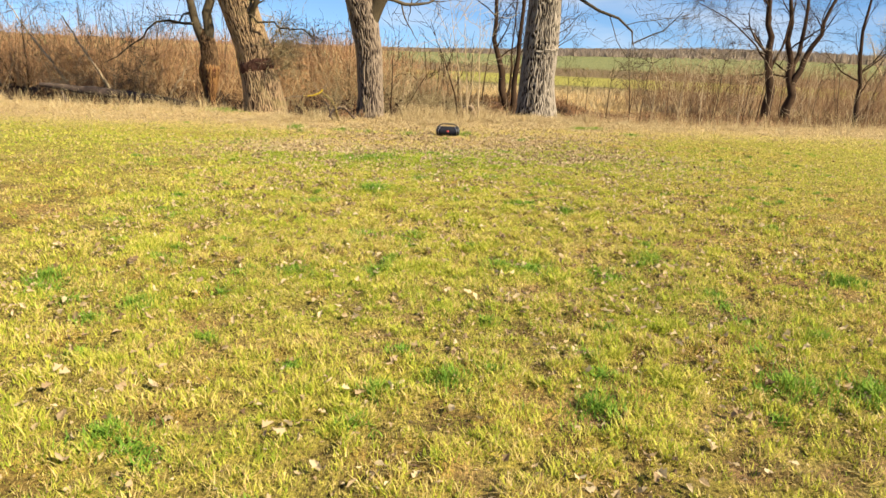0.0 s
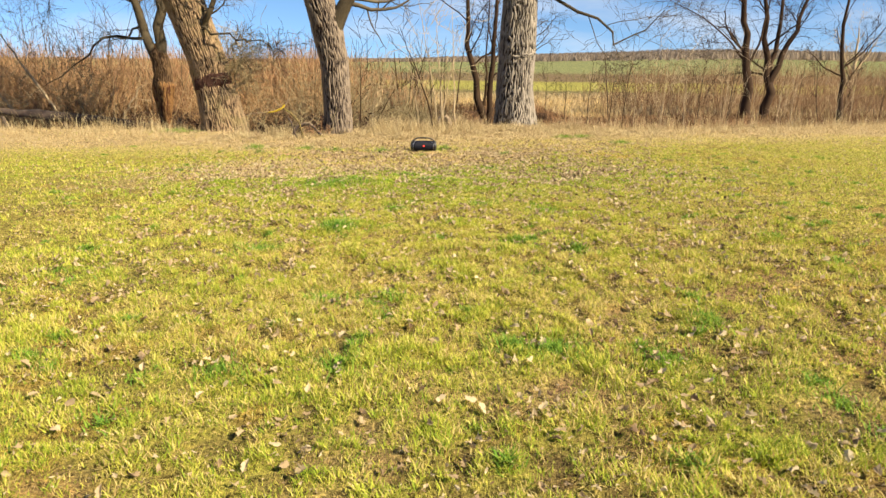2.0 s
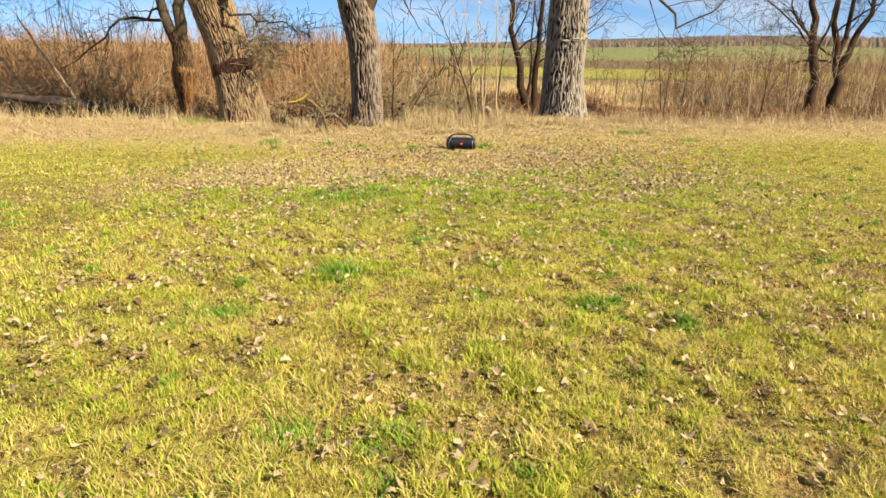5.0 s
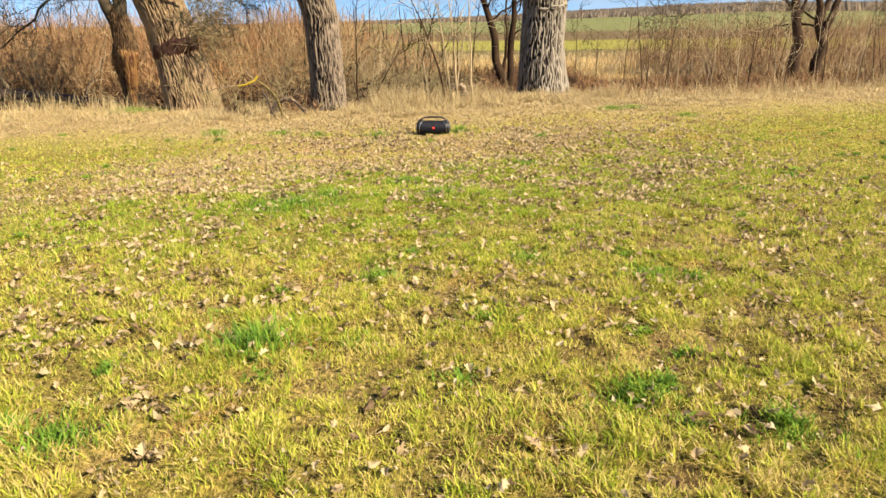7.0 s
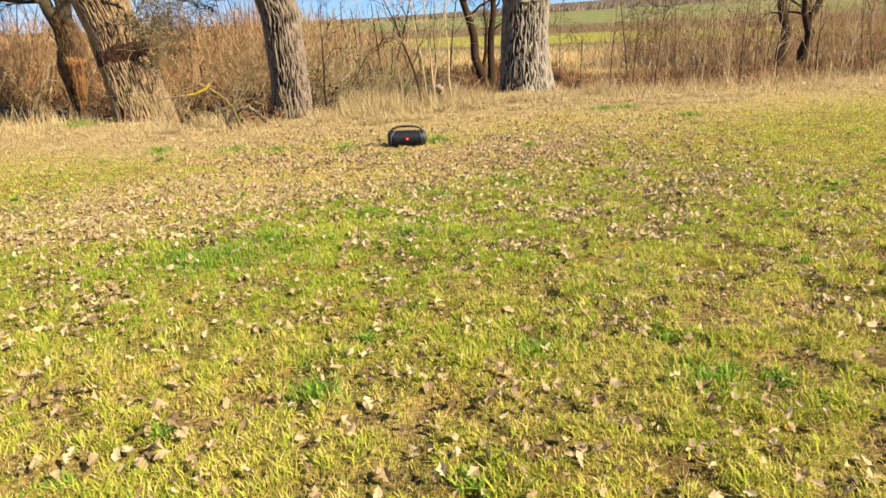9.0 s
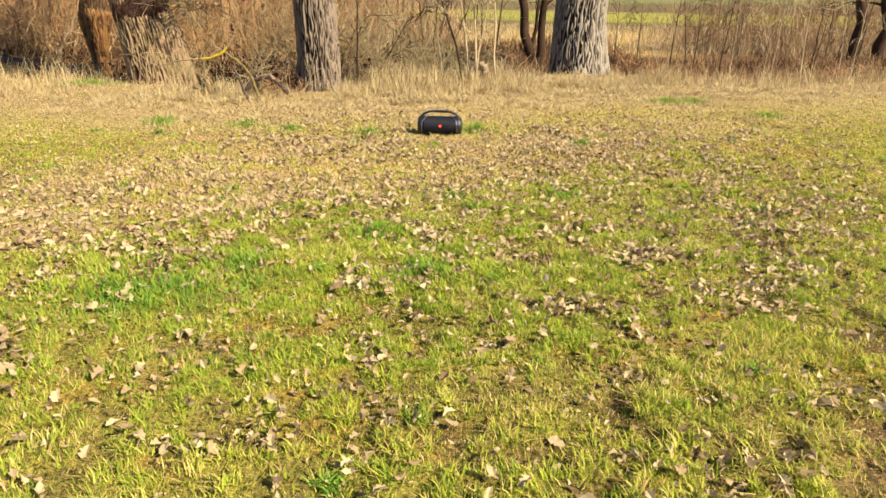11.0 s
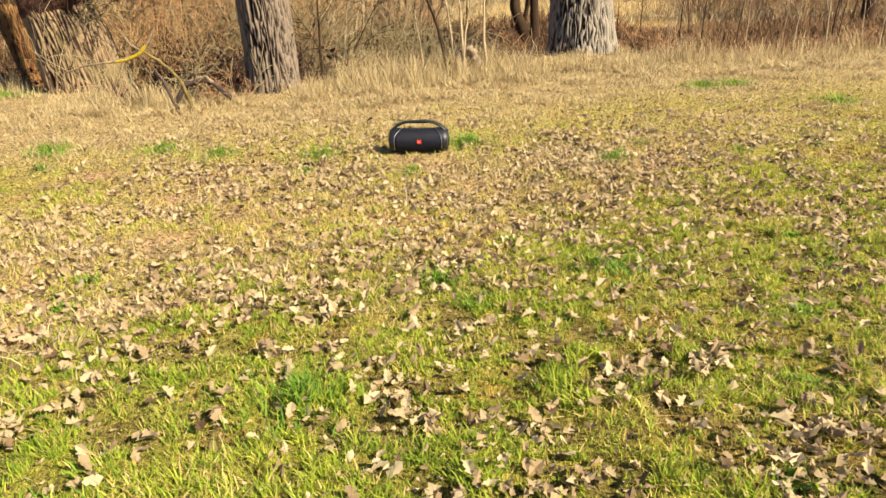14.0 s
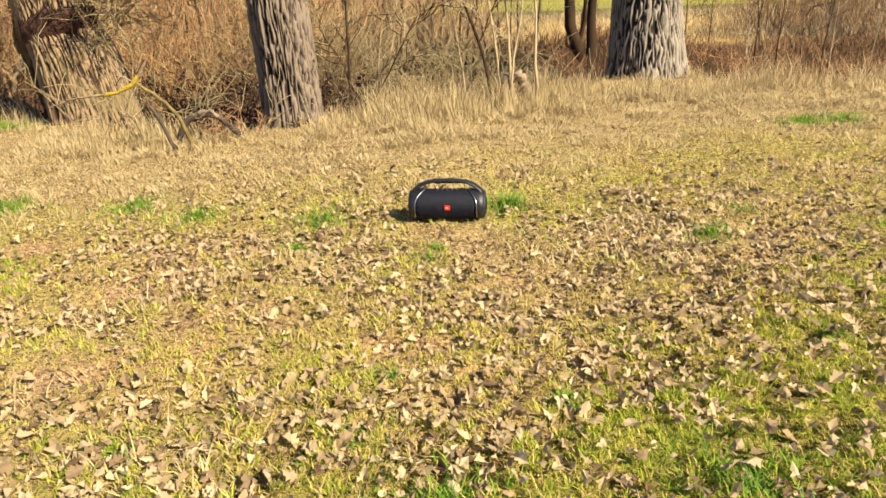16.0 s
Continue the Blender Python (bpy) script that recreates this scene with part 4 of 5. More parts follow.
# ---- thickets and brush ----
def thicket(name, label, material, X, Y, top, seed, twigs=4, width=0.008, spread=0.28):
    """Upright brush: many thin stems with side twigs, one joined mass."""
    r = np.random.default_rng(seed)
    n = len(X)
    Z = height(X, Y)
    H = np.maximum(top - Z, 0.25)
    d = r.normal(0, spread, (n, 2))
    f = np.linspace(0, 1, 4)
    P = np.zeros((n, 4, 3))
    P[:, :, 0] = X[:, None] + d[:, :1] * H[:, None] * f[None] + r.normal(0, 0.05, (n, 4)) * f
    P[:, :, 1] = Y[:, None] + d[:, 1:] * H[:, None] * f[None] + r.normal(0, 0.05, (n, 4)) * f
    P[:, :, 2] = Z[:, None] - 0.03 + H[:, None] * f[None]
    w = width * (0.6 + 0.9 * r.random(n))
    R = w[:, None] * np.array([1.2, 0.9, 0.6, 0.3])[None]
    V, F = tubes(P, R, 3)
    ends = []
    for _ in range(twigs):
        g = r.uniform(0.2, 0.95, n)
        q = P[:, 0] + (P[:, 3] - P[:, 0]) * g[:, None]
        a = r.random(n) * 2 * np.pi
        l = H * r.uniform(0.12, 0.38, n)
        e = q + np.stack([np.cos(a) * l * 0.7, np.sin(a) * l * 0.7, l * r.uniform(-0.1, 0.9, n)], 1)
        ends.append(np.stack([q, e], 1))
    TP = np.concatenate(ends)                            # side twigs: thin pointed three-sided rods
    k = np.arange(len(TP))[:, None] * 4
    a = r.random(len(TP)) * 2 * np.pi
    ww = np.tile(w, twigs)[:, None] * 0.6
    base = [TP[:, 0] + ww * np.stack([np.cos(a + b), np.sin(a + b), np.zeros(len(a))], 1) for b in (0, 2.1, 4.2)]
    TV = np.stack(base + [TP[:, 1]], 1).reshape(-1, 3)
    TF = np.concatenate([k + np.array([[0, 1, 3]]), k + np.array([[1, 2, 3]]), k + np.array([[2, 0, 3]])])
    quads = np.concatenate([F[:, [0, 1, 2]], F[:, [0, 2, 3]]])
    ob = solid(name, np.concatenate([V, TV]), np.concatenate([quads, TF + len(V)]), material)
    return tagged(ob, label, "thicket", kind="stuff")


n = 5400
X = rng.uniform(-34, -1.2, n)
Y = bank_y(X) + 5.8 + 14 * rng.random(n) ** 1.3
top = 1.74 + 0.012 * (Y - 12) + 1.1 * (fbm(X * 0.6, Y * 0.3, 1) - 0.55) + 0.25 * rng.normal(0, 1, n)
top -= smooth(X, -4.5, -1.5) * 1.25
top += np.where(rng.random(n) < 0.07, 1.1 * rng.random(n), 0)
thicket("willow_thicket", "dense reddish-brown bare willow thicket behind the ditch", M_BROWN, X, Y, top, 21, 5, 0.011, 0.26)
n = 560
X = rng.uniform(-30, -1.5, n)
Y = bank_y(X) + 5.0 + 5 * rng.random(n) ** 1.5
thicket("dead_stems", "pale dead stems standing in the willow thicket", M_STEM, X, Y, height(X, Y) + 0.8 + 1.6 * rng.random(n), 27, 4, 0.016, 0.35)
n = 170
X = rng.uniform(-30, 26, n)
Y = np.maximum(bank_y(X) + 6 + 9 * rng.random(n), np.where(X > 2, 18, 0))
keep = (X < 2) | (rng.random(n) < 0.3)
X, Y = X[keep], Y[keep]
n = len(X)
thicket("young_trunks", "dark young trunks standing in the thicket", M_TWIG_DARK, X, Y, 1.6 + 1.4 * rng.random(n) ** 2, 28, 7, 0.024, 0.12)
n = 4300
X = 3.0 + 40 * rng.random(n) ** 0.75
Y = np.maximum(bank_y(X) + 7.0, 24.8) + 13 * rng.random(n)
keep = rng.random(n) < np.clip(0.1 + 0.95 * smooth(X / (Y + 14), 0.15, 0.27), 0, 1)
X, Y = X[keep], Y[keep]
top = -0.2 + 1.75 * smooth(X / (Y + 14), 0.14, 0.28) + 0.6 * (fbm(X * 0.4, Y * 0.4, 2) - 0.5) + 0.3 * rng.normal(0, 1, len(X))
thicket("bank_thicket", "brown bare brush thickening along the far bank", M_BRUSH, X, Y, top, 22, 6, 0.009, 0.3)


n = 1700
X = rng.uniform(-2, 22, n)
Y = bank_y(X) + rng.uniform(2.6, 6.6, n)
thicket("bank_brush", "low dark brushwood and withered stalks on the ditch bank", M_BANK, X, Y, height(X, Y) + 0.08 + np.where(X > 4, 0.45, 0.28) * rng.random(n) ** 2, 26, 2, 0.009, 0.8)


def bush_at(name, label, places, material, seed, shoots=90, width=0.006, leaves=0):
    r = np.random.default_rng(seed)
    for k, (x, y, rx, h) in enumerate(places):
        b = Branches(seed + k)
        for s in range(int(shoots * rx)):
            a, q = r.random() * 2 * np.pi, r.random() ** 0.5
            px, py = x + rx * q * math.cos(a), y + 0.6 * rx * q * math.sin(a)
            out = np.array([math.cos(a) * 0.7 * q + r.normal(0, 0.35), math.sin(a) * 0.5 * q + r.normal(0, 0.3), 1.0])
            b.grow((px - x, py - y, hz(px, py) - hz(x, y) - 0.03), out, h * r.uniform(0.6, 1.15), width, 1, 4, 0.2, -0.02, 1.0, 0.6)
        v, f = b.arrays()
        if leaves:                                     # withered leaves added to close the tangle into one dark mass
            m = int(leaves * rx)
            q = v[r.integers(0, len(v), m)] + r.normal(0, 0.015, (m, 3))
            e1, e2 = r.normal(0, 0.015, (m, 3)), r.normal(0, 0.015, (m, 3))
            f = np.concatenate([f, len(v) + np.arange(4 * m).reshape(m, 4)])
            v = np.concatenate([v, np.stack([q - e1, q - e2, q + e1, q + e2], 1).reshape(-1, 3)])
        ob = solid(name, v, f, material, None, "", True)
        ob.location = (x, y, hz(x, y))
        tagged(ob, label, "shrub", "shrubs along the ditch")


bush_at("shrub", "tangled bare shrub with arching pale twigs", [(-3.9, 6.6, 1.0, 2.0), (-4.9, 7.2, 1.1, 2.1), 
                                                                   (-11.0, 9.6, 1.0, 1.9), (-11.5, 8.6, 1.2, 2.0), (-14.0, 9.0, 1.4, 2.0), (-6.3, 8.2, 1.0, 2.0), (-17.0, 9.4, 1.5, 2.0),
                                                                   (-7.0, 9.0, 0.8, 1.8)], M_BUSH, 1300, 55)
bush_at("shrub", "pale olive-grey bare shrub at the edge of the ditch", [(-3.0, 7.2, 1.0, 2.0), (-0.9, 8.4, 0.9, 1.7), (-1.9, 7.2, 0.9, 1.9), (-0.2, 7.0, 0.6, 1.4)], M_SHOOT, 1330)
bush_at("shrub", "sparse tangle of arching pale twigs by the old trees", [(-3.9, 3.2, 0.6, 1.2), (-3.1, 3.2, 0.6, 1.0), (-4.5, 3.6, 0.5, 1.4), (-2.6, 2.9, 0.35, 0.7)], M_SHOOT, 1350, 15, 0.006)
bush_at("bramble_shrub", "low dark bramble tangle on the ditch bank", [(-2.75, 2.85, 0.35, 0.4), (-3.4, 6.3, 0.6, 0.6), (-1.2, 7.2, 0.7, 0.9), (1.0, 8.6, 0.6, 0.8), (4.1, 11.2, 0.8, 0.6), (6.9, 12.6, 0.9, 0.6), (-0.2, 8.4, 0.6, 0.6), (5.4, 12.0, 0.7, 0.5), (8.6, 13.4, 0.9, 0.5), (10.4, 14.4, 0.9, 0.6), (12.4, 15.8, 1.0, 0.6), (3.0, 12.6, 0.7, 0.5), (1.4, 10.4, 0.6, 0.5)],
        M_BROWN, 1400, 55)
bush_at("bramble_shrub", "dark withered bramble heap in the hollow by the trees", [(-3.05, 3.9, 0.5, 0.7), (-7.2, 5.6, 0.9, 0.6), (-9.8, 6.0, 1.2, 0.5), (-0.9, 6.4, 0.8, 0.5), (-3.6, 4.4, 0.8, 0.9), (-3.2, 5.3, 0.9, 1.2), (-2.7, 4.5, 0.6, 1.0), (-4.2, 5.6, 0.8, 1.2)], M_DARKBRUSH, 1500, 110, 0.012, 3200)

# far hedgerow, field scrub and ridge forest
n = 1200
X = rng.uniform(-80, 110, n)
Y = rng.uniform(101, 148, n)
thicket("field_hedgerow", "distant hedgerow between two fields", M_FARBUSH, X, Y, height(X, Y) + 0.3 + 1.5 * fbm(X * 0.05, Y * 0.1, 1) * rng.random(n), 23, 2, 0.05, 0.6)
n = 1050
X = rng.uniform(-25, 55, n)
Y = np.where(rng.random(n) < 0.3, rng.uniform(22, 42, n), rng.uniform(42, 66, n))
keep = fbm(X * 0.12, Y * 0.2, 0) > 0.4
X, Y = X[keep], Y[keep]
n = len(X)
thicket("field_scrub", "scattered low scrub on the rough field", M_FARBUSH, X, Y, height(X, Y) + 0.3 + 0.9 * rng.random(n) ** 2, 24, 5, 0.015, 0.4)
n = 42000
X = rng.uniform(-520, 680, n)
Y = 430 + 400 * rng.random(n) ** 0.7
H = (1.4 + 3.0 * fbm(X * 0.012, Y * 0.012, 1) + 1.3 * rng.random(n)) * np.interp(X, [-400, 0, 150, 240, 330, 450], [0.5, 0.7, 0.9, 2.0, 1.3, 1.0])
V, F = blades(X, Y, H, rng.uniform(1.2, 2.6, n), 0.3, 1, 25)
tagged(solid("ridge_forest", V, F, M_FOREST), "distant bare forest along the ridge", "forest", kind="stuff")
n = 70
X = rng.uniform(-30, -8.5, n)
Y = bank_y(X) + 5.5 + 8 * rng.random(n)
thicket("tall_osiers", "tall thin grey willow rods rising over the thicket", M_TWIG, X, Y, 2.6 + 3.0 * rng.random(n), 29, 16, 0.013, 0.2)

far = slim_tree("far_tree", "distant round-crowned bare tree beyond the thicket", (44, 68), [
    ([(0, 0, -0.1), (0, 0, 2.0), (0.2, 0, 4.0), (0, 0, 7.0)], 0.3, 0.06), ([(0, 0, 2.0), (-1.2, 0, 4.0), (-2, 0, 6)], 0.15, 0.04),
    ([(0, 0, 2.0), (1.3, 0, 4.0), (2.2, 0, 6)], 0.15, 0.04)], M_PALE, 1200, 8, 3, 0.06, "distant trees")


# ---- dead wood ----
def rod(pts, r0, r1, sides=8, n=14, seed=0, knob=0.12):
    r = np.random.default_rng(seed)
    pts = np.array(pts, float)
    f, u = np.linspace(0, 1, n), np.linspace(0, 1, len(pts))
    P = np.stack([np.interp(f, u, pts[:, i]) for i in range(3)], 1)
    P[1:-1] += r.normal(0, min(r0, 0.03) * 0.35, (n - 2, 3))
    R = np.linspace(r0, r1, n) * (1 + r.normal(0, knob, n))
    R[0] *= 0.6
    R[-1] *= 0.6
    return tubes(P[None], R[None], sides)


def rods(name, items, material, parent, label=""):
    vs, fs, at = [], [], 0
    for k, (pts, r0, r1) in enumerate(items):
        v, f = rod(pts, r0, r1, seed=k + len(name))
        vs.append(v)
        fs.append(f + at)
        at += len(v)
    return solid(name, np.concatenate(vs), np.concatenate(fs), material, parent, label, True)


fb = thing("fallen_branch", "fallen dead branch crusted with bright yellow lichen", "branch", (-3.0, 2.0, hz(-3.0, 2.0)))
bz = -hz(-3.0, 2.0)
rods("stem", [([(-1.2, 0.1, bz + 0.37), (-0.9, 0.05, bz + 0.46), (-0.66, 0.0, bz + 0.49), (-0.4, 0.0, bz + 0.52)], 0.007, 0.013)], M_DEADWOOD, fb)
rods("stem", [([(-0.18, 0, bz + 0.6), (-0.07, 0.02, bz + 0.53), (0.07, 0.06, bz + 0.39), (0.15, 0.1, bz + 0.26), (0.2, 0.2, bz - 0.12)], 0.014, 0.022)], M_MOSSWOOD, fb, "thick stem grown over with moss and lichen")
rods("stem", [([(-0.09, -0.02, bz + 0.44), (-0.01, 0.0, bz + 0.28), (0.09, 0.05, bz - 0.08)], 0.012, 0.02)], M_DARKWOOD, fb, "dark bare stem")
rods("lichen_crust", [([(-0.64, 0.0, bz + 0.49), (-0.39, 0, bz + 0.515), (-0.24, 0, bz + 0.57), (-0.13, 0, bz + 0.67)], 0.012, 0.024)], M_LICHEN, fb, "bright yellow lichen crust")
rods("prong", [([(-0.14, 0, bz + 0.65), (-0.08, 0, bz + 0.74), (-0.03, 0.02, bz + 0.82)], 0.014, 0.006)], M_DEADWOOD, fb)
rods("prong", [([(-0.18, 0, bz + 0.6), (-0.28, -0.04, bz + 0.68), (-0.34, -0.06, bz + 0.8)], 0.009, 0.004)], M_DEADWOOD, fb)
lg = thing("log", "short pale weathered log arching out of the dry grass", "log", (-2.85, 2.5, hz(-2.85, 2.5)))
lz = -hz(-2.85, 2.5)
rods("wood", [([(-0.3, 0.02, lz - 0.12), (-0.2, 0.0, lz + 0.12), (-0.06, 0.0, lz + 0.2), (0.1, 0.02, lz + 0.23), (0.26, 0.1, lz + 0.1), (0.36, 0.2, lz - 0.12)], 0.034, 0.03)], M_DARKWOOD, lg)
# pale rod along the dark log: its sunlit top put into colour
rods("bare_wood", [([(-0.08, -0.01, lz + 0.215), (0.02, -0.01, lz + 0.235), (0.12, 0.01, lz + 0.245), (0.2, 0.05, lz + 0.17)], 0.02, 0.02)], M_DEADWOOD, lg, "bleached bare wood on top")
st = thing("stump", "broken pale stump with a bent limb", "stump", (0.22, 5.0, hz(0.22, 5.0)))
rods("wood", [([(0.12, 0, -0.1), (0.13, 0, 0.2), (0.1, 0, 0.38), (0.0, 0, 0.42)], 0.075, 0.07)], M_DEADWOOD, st)
rods("limb", [([(0.02, 0, 0.40), (-0.12, 0, 0.36), (-0.22, -0.03, 0.2), (-0.22, -0.05, -0.1)], 0.07, 0.075)], M_DARKWOOD, st)
rods("broken_face", [([(0.13, -0.02, 0.36), (0.04, -0.05, 0.43), (-0.07, -0.05, 0.38)], 0.05, 0.05)], M_DEADWOOD, st, "weathered broken wood")
lg = thing("rotten_log", "dark rotten trunk lying in the ditch", "log", (-0.7, 6.6, hz(-0.7, 6.6)), "fallen trunks in the ditch")
rods("wood", [([(-0.55, 0.1, 0.22), (0, 0, 0.12), (0.55, -0.1, 0.12)], 0.13, 0.1)], M_DARKWOOD, lg)
lg = thing("rotten_log", "long rotten trunk bridging the ditch on broken limbs", "log", (-9.9, 6.45, hz(-9.9, 6.45)), "fallen trunks in the ditch")
lz = -hz(-9.9, 6.45)
rods("wood", [([(-3.4, 0.2, lz + 0.12), (-2.2, 0.05, lz + 0.06), (-1.0, 0.0, lz - 0.02), (0.2, 0.0, lz - 0.12), (1.2, -0.05, lz - 0.26), (2.1, -0.1, lz - 0.42)], 0.09, 0.2)], M_DARKWOOD, lg)
rods("mossy_flank", [([(0.1, -0.13, lz - 0.16), (0.8, -0.16, lz - 0.26), (1.5, -0.2, lz - 0.36)], 0.06, 0.08)], M_MOSSWOOD, lg, "mossy flank of the trunk")
for dx, dy in ((-2.6, 0.3), (-0.4, 0.25), (1.6, 0.1)):
    rods("limb", [([(dx, 0.0, lz - 0.05 - 0.12 * max(dx, 0)), (dx + 0.1, dy * 0.5, lz - 0.5), (dx + 0.2, dy, lz - 1.25)], 0.06, 0.045)], M_DARKWOOD, lg, "broken limb propping the trunk")


# ---- grass ----
def scatter(n, x0, x1, y0, y1, r):
    return r.uniform(x0, x1, n), r.uniform(y0, y1, n)


def nearness(x, y):
    """Least distance at which the walk sees this spot."""
    side = np.abs(x - 0.65) / 0.62
    ahead = np.maximum(y + 4.0, 0)
    return np.maximum(np.maximum(side, ahead), 2.2)


def tufted(n, per, x0, x1, y0, y1, spread, r):
    """Spots gathered in small tufts, and for each the way from its tuft's heart."""
    cx, cy = scatter(n // per, x0, x1, y0, y1, r)
    dx, dy = r.normal(0, spread, (n // per, per)), r.normal(0, spread, (n // per, per))
    return (cx[:, None] + dx).ravel(), (cy[:, None] + dy).ravel(), (np.arctan2(dy, dx) + r.normal(0, 0.6, dx.shape)).ravel()


r = np.random.default_rng(41)
wide, close = tufted(5600000, 9, -15, 16, -16, 5.5, 0.017, r), tufted(1250000, 9, -2.6, 3.9, -12.9, -0.6, 0.015, r)
X, Y, OUT = (np.concatenate(pair) for pair in zip(wide, close))
D = nearness(X, Y)
keep = r.random(len(X)) < (2.2 / D) ** 1.6 * (0.12 + 0.88 * smooth(Y, -13.6, -12.4))
X, Y, D, OUT = X[keep], Y[keep], D[keep], OUT[keep]
litter_here = litter_band(X, Y)
CU = cushion(X, Y)
keep = r.random(len(X)) < (1 - 0.8 * straw_mask(X, Y)) * (1 - 0.75 * soil_mask(X, Y)) * (1 - 0.6 * mud_mask(X, Y)) * (0.5 + 0.5 * CU) * (1 - 0.2 * litter_here)
X, Y, D, OUT, CU = X[keep], Y[keep], D[keep], OUT[keep], CU[keep]
H = (0.024 + 0.031 * r.random(len(X)) ** 1.5) * (0.8 + 0.4 * fbm(X * 1.1, Y * 1.1, 1)) * (0.72 + 0.38 * CU) * (0.65 + 0.8 * fbm(X * 5, Y * 5, 2, 2))
W = 0.0044 * (0.7 + 0.6 * r.random(len(X))) * (D / 2.2) ** 0.78
withered = r.random(len(X)) < 0.33 * litter_here[keep] + 0.45 * smooth(Y - straw_y(X), -2.4, -0.4) + 0.16 * smooth(X, 0.4, 2.0) * smooth(Y, -9, -6) + np.interp(Y, [-13, -8, -6.2, -5.2, -3.4, -2, 1], [0.36, 0.36, 0.3, 0.2, 0.2, 0.3, 0.4]) * (0.3 + 1.4 * smooth(fbm(X * 3.2 + 2, Y * 3.2, 2), 0.3, 0.7))


def sward(name, label, pick, material, seed, lean):
    x, y, d, h, w, out = X[pick], Y[pick], D[pick], H[pick], W[pick], OUT[pick]
    near = (d < 2.6) & (h > 0.047) & (lean < 1)
    Va, Fa = blades(x[near], y[near], h[near], w[near], 0.8, 2, seed, towards=out[near])
    Vb, Fb = blades(x[~near], y[~near], h[~near], w[~near] * 1.2, lean, 1, seed + 1, towards=out[~near])
    tagged(solid(name, np.concatenate([Va, Vb]), np.concatenate([Fa, Fb + len(Va)]), material), label, "grass", kind="stuff")


def lush(x, y):
    """Where the meadow grows greener and taller."""
    m = 0.0
    for px, py, rx, ry, k in ((-1.3, -4.6, 2.2, 1.1, 2.0), (0.6, -4.2, 2.2, 0.8, 1.6), (0.6, -3.2, 3.0, 0.6, 1.0), (3.6, -1.8, 1.6, 0.9, 0.7), (2.3, -3.2, 0.9, 0.6, 0.5), (2.2, -10.2, 1.0, 0.8, 0.5), (1.7, -2.5, 1.0, 0.6, 1.5), (0.9, -3.4, 1.4, 0.4, 1.5), (-3.5, -0.8, 2.2, 1.3, 0.8), (5.0, -1.5, 2.4, 2.0, 0.8), (-0.9, -0.35, 0.9, 0.25, 0.5), (2.6, -1.2, 0.8, 0.5, 0.7),
                              (0.6, -10.6, 1.2, 0.6, 0.5), (5.0, 0.5, 2.0, 1.2, 0.5), (-1.5, -8.5, 1.5, 1.0, 0.3), (3.0, -6.5, 1.0, 0.8, 0.3)):
        m = m + k * np.exp(-((x - px) / rx) ** 2 - ((y - py) / ry) ** 2)
    return np.clip(m * (0.4 + 1.2 * fbm(x * 2.5, y * 2.5, 3)) + 0.35 * smooth(fbm(x * 1.2 + 8, y * 1.4, 1), 0.55, 0.75), 0, 1)


fresh = ~withered & (r.random(len(X)) < 0.85 * lush(X, Y) + 0.4 * smooth(Y, -8, -5.5) * (1 - litter_band(X, Y)) * (1 - 0.6 * smooth(X, 0.4, 2.0)) * smooth(fbm(X * 2.4, Y * 2.4, 1), 0.35, 0.6))
sward("meadow_grass", "short yellowish-green moss and grass blades", ~withered & ~fresh, M_GRASS, 42, 0.62)
flat = r.random(len(X)) < 0.55
sward("withered_grass", "withered tan grass blades between the green ones", withered & ~flat, M_THATCH, 142, 0.8)
H = H * np.where(flat, 0.75, 1.0)
sward("thatch", "matted tan thatch lying between the grass tufts", withered & flat, M_THATCH, 342, 1.9)
sward("fresh_grass", "fresh spring-green grass blades in the damp hollow", fresh, M_TUFT, 242, 0.62)

r = np.random.default_rng(43)
near_x, near_y, near_out = tufted(260000, 13, -5, 6, -3.8, 6, 0.035, r)
far_x, far_y, far_out = tufted(340000, 17, -14, 20, -3.6, 12, 0.045, r)
X, Y, OUT = np.concatenate([near_x, far_x]), np.concatenate([near_y, far_y]), np.concatenate([near_out, far_out])
keep = r.random(len(X)) < straw_mask(X, Y) * (1 - smooth(Y - bank_y(X), 0.1, 0.8)) * np.where(np.abs(X) > 9, 0.6, 1.0)
keep &= ~((np.abs(X) < 0.3) & (np.abs(Y) < 0.2))
X, Y, OUT = X[keep], Y[keep], OUT[keep]
edge = smooth(Y - bank_y(X), -1.6, 0.0) * (1 - 0.8 * np.exp(-((X - 2.3) / 1.1) ** 2 - ((Y - 6.9) / 1.3) ** 2))
grown = np.maximum(smooth(Y - straw_y(X), -0.3, 2.4), 0.85 * edge)
H = (0.03 + 0.06 * r.random(len(X))) * (1 - grown) + grown * (0.085 + (0.12 + np.where((X > -6.0) & (X < -1.6), 0.14, 0.34) * edge) * r.random(len(X)) ** 3.2)
H = H * (0.5 + 1.0 * smooth(fbm(X * 3, Y * 3, 0, 2), 0.25, 0.75)) * (1 - 0.55 * np.exp(-((X + 5.1) / 0.9) ** 2 - ((Y - 3.4) / 1.2) ** 2) - 0.4 * np.exp(-((X + 2.3) / 0.6) ** 2 - ((Y - 2.9) / 0.8) ** 2))
W = 0.0055 * (0.7 + 0.6 * r.random(len(X))) * (1 + 0.03 * (Y + 4))
stalk = (X > -11) & (X < -6.4) & (Y > bank_y(X) - 0.9) & (r.random(len(X)) < 0.05)
H[stalk] = r.uniform(0.3, 0.75, stalk.sum())
low = H < 0.1
tall = H > 0.18
mid = ~low & ~tall
Va, Fa = blades(X[mid], Y[mid], H[mid], W[mid], 0.95, 2, 44, towards=OUT[mid])
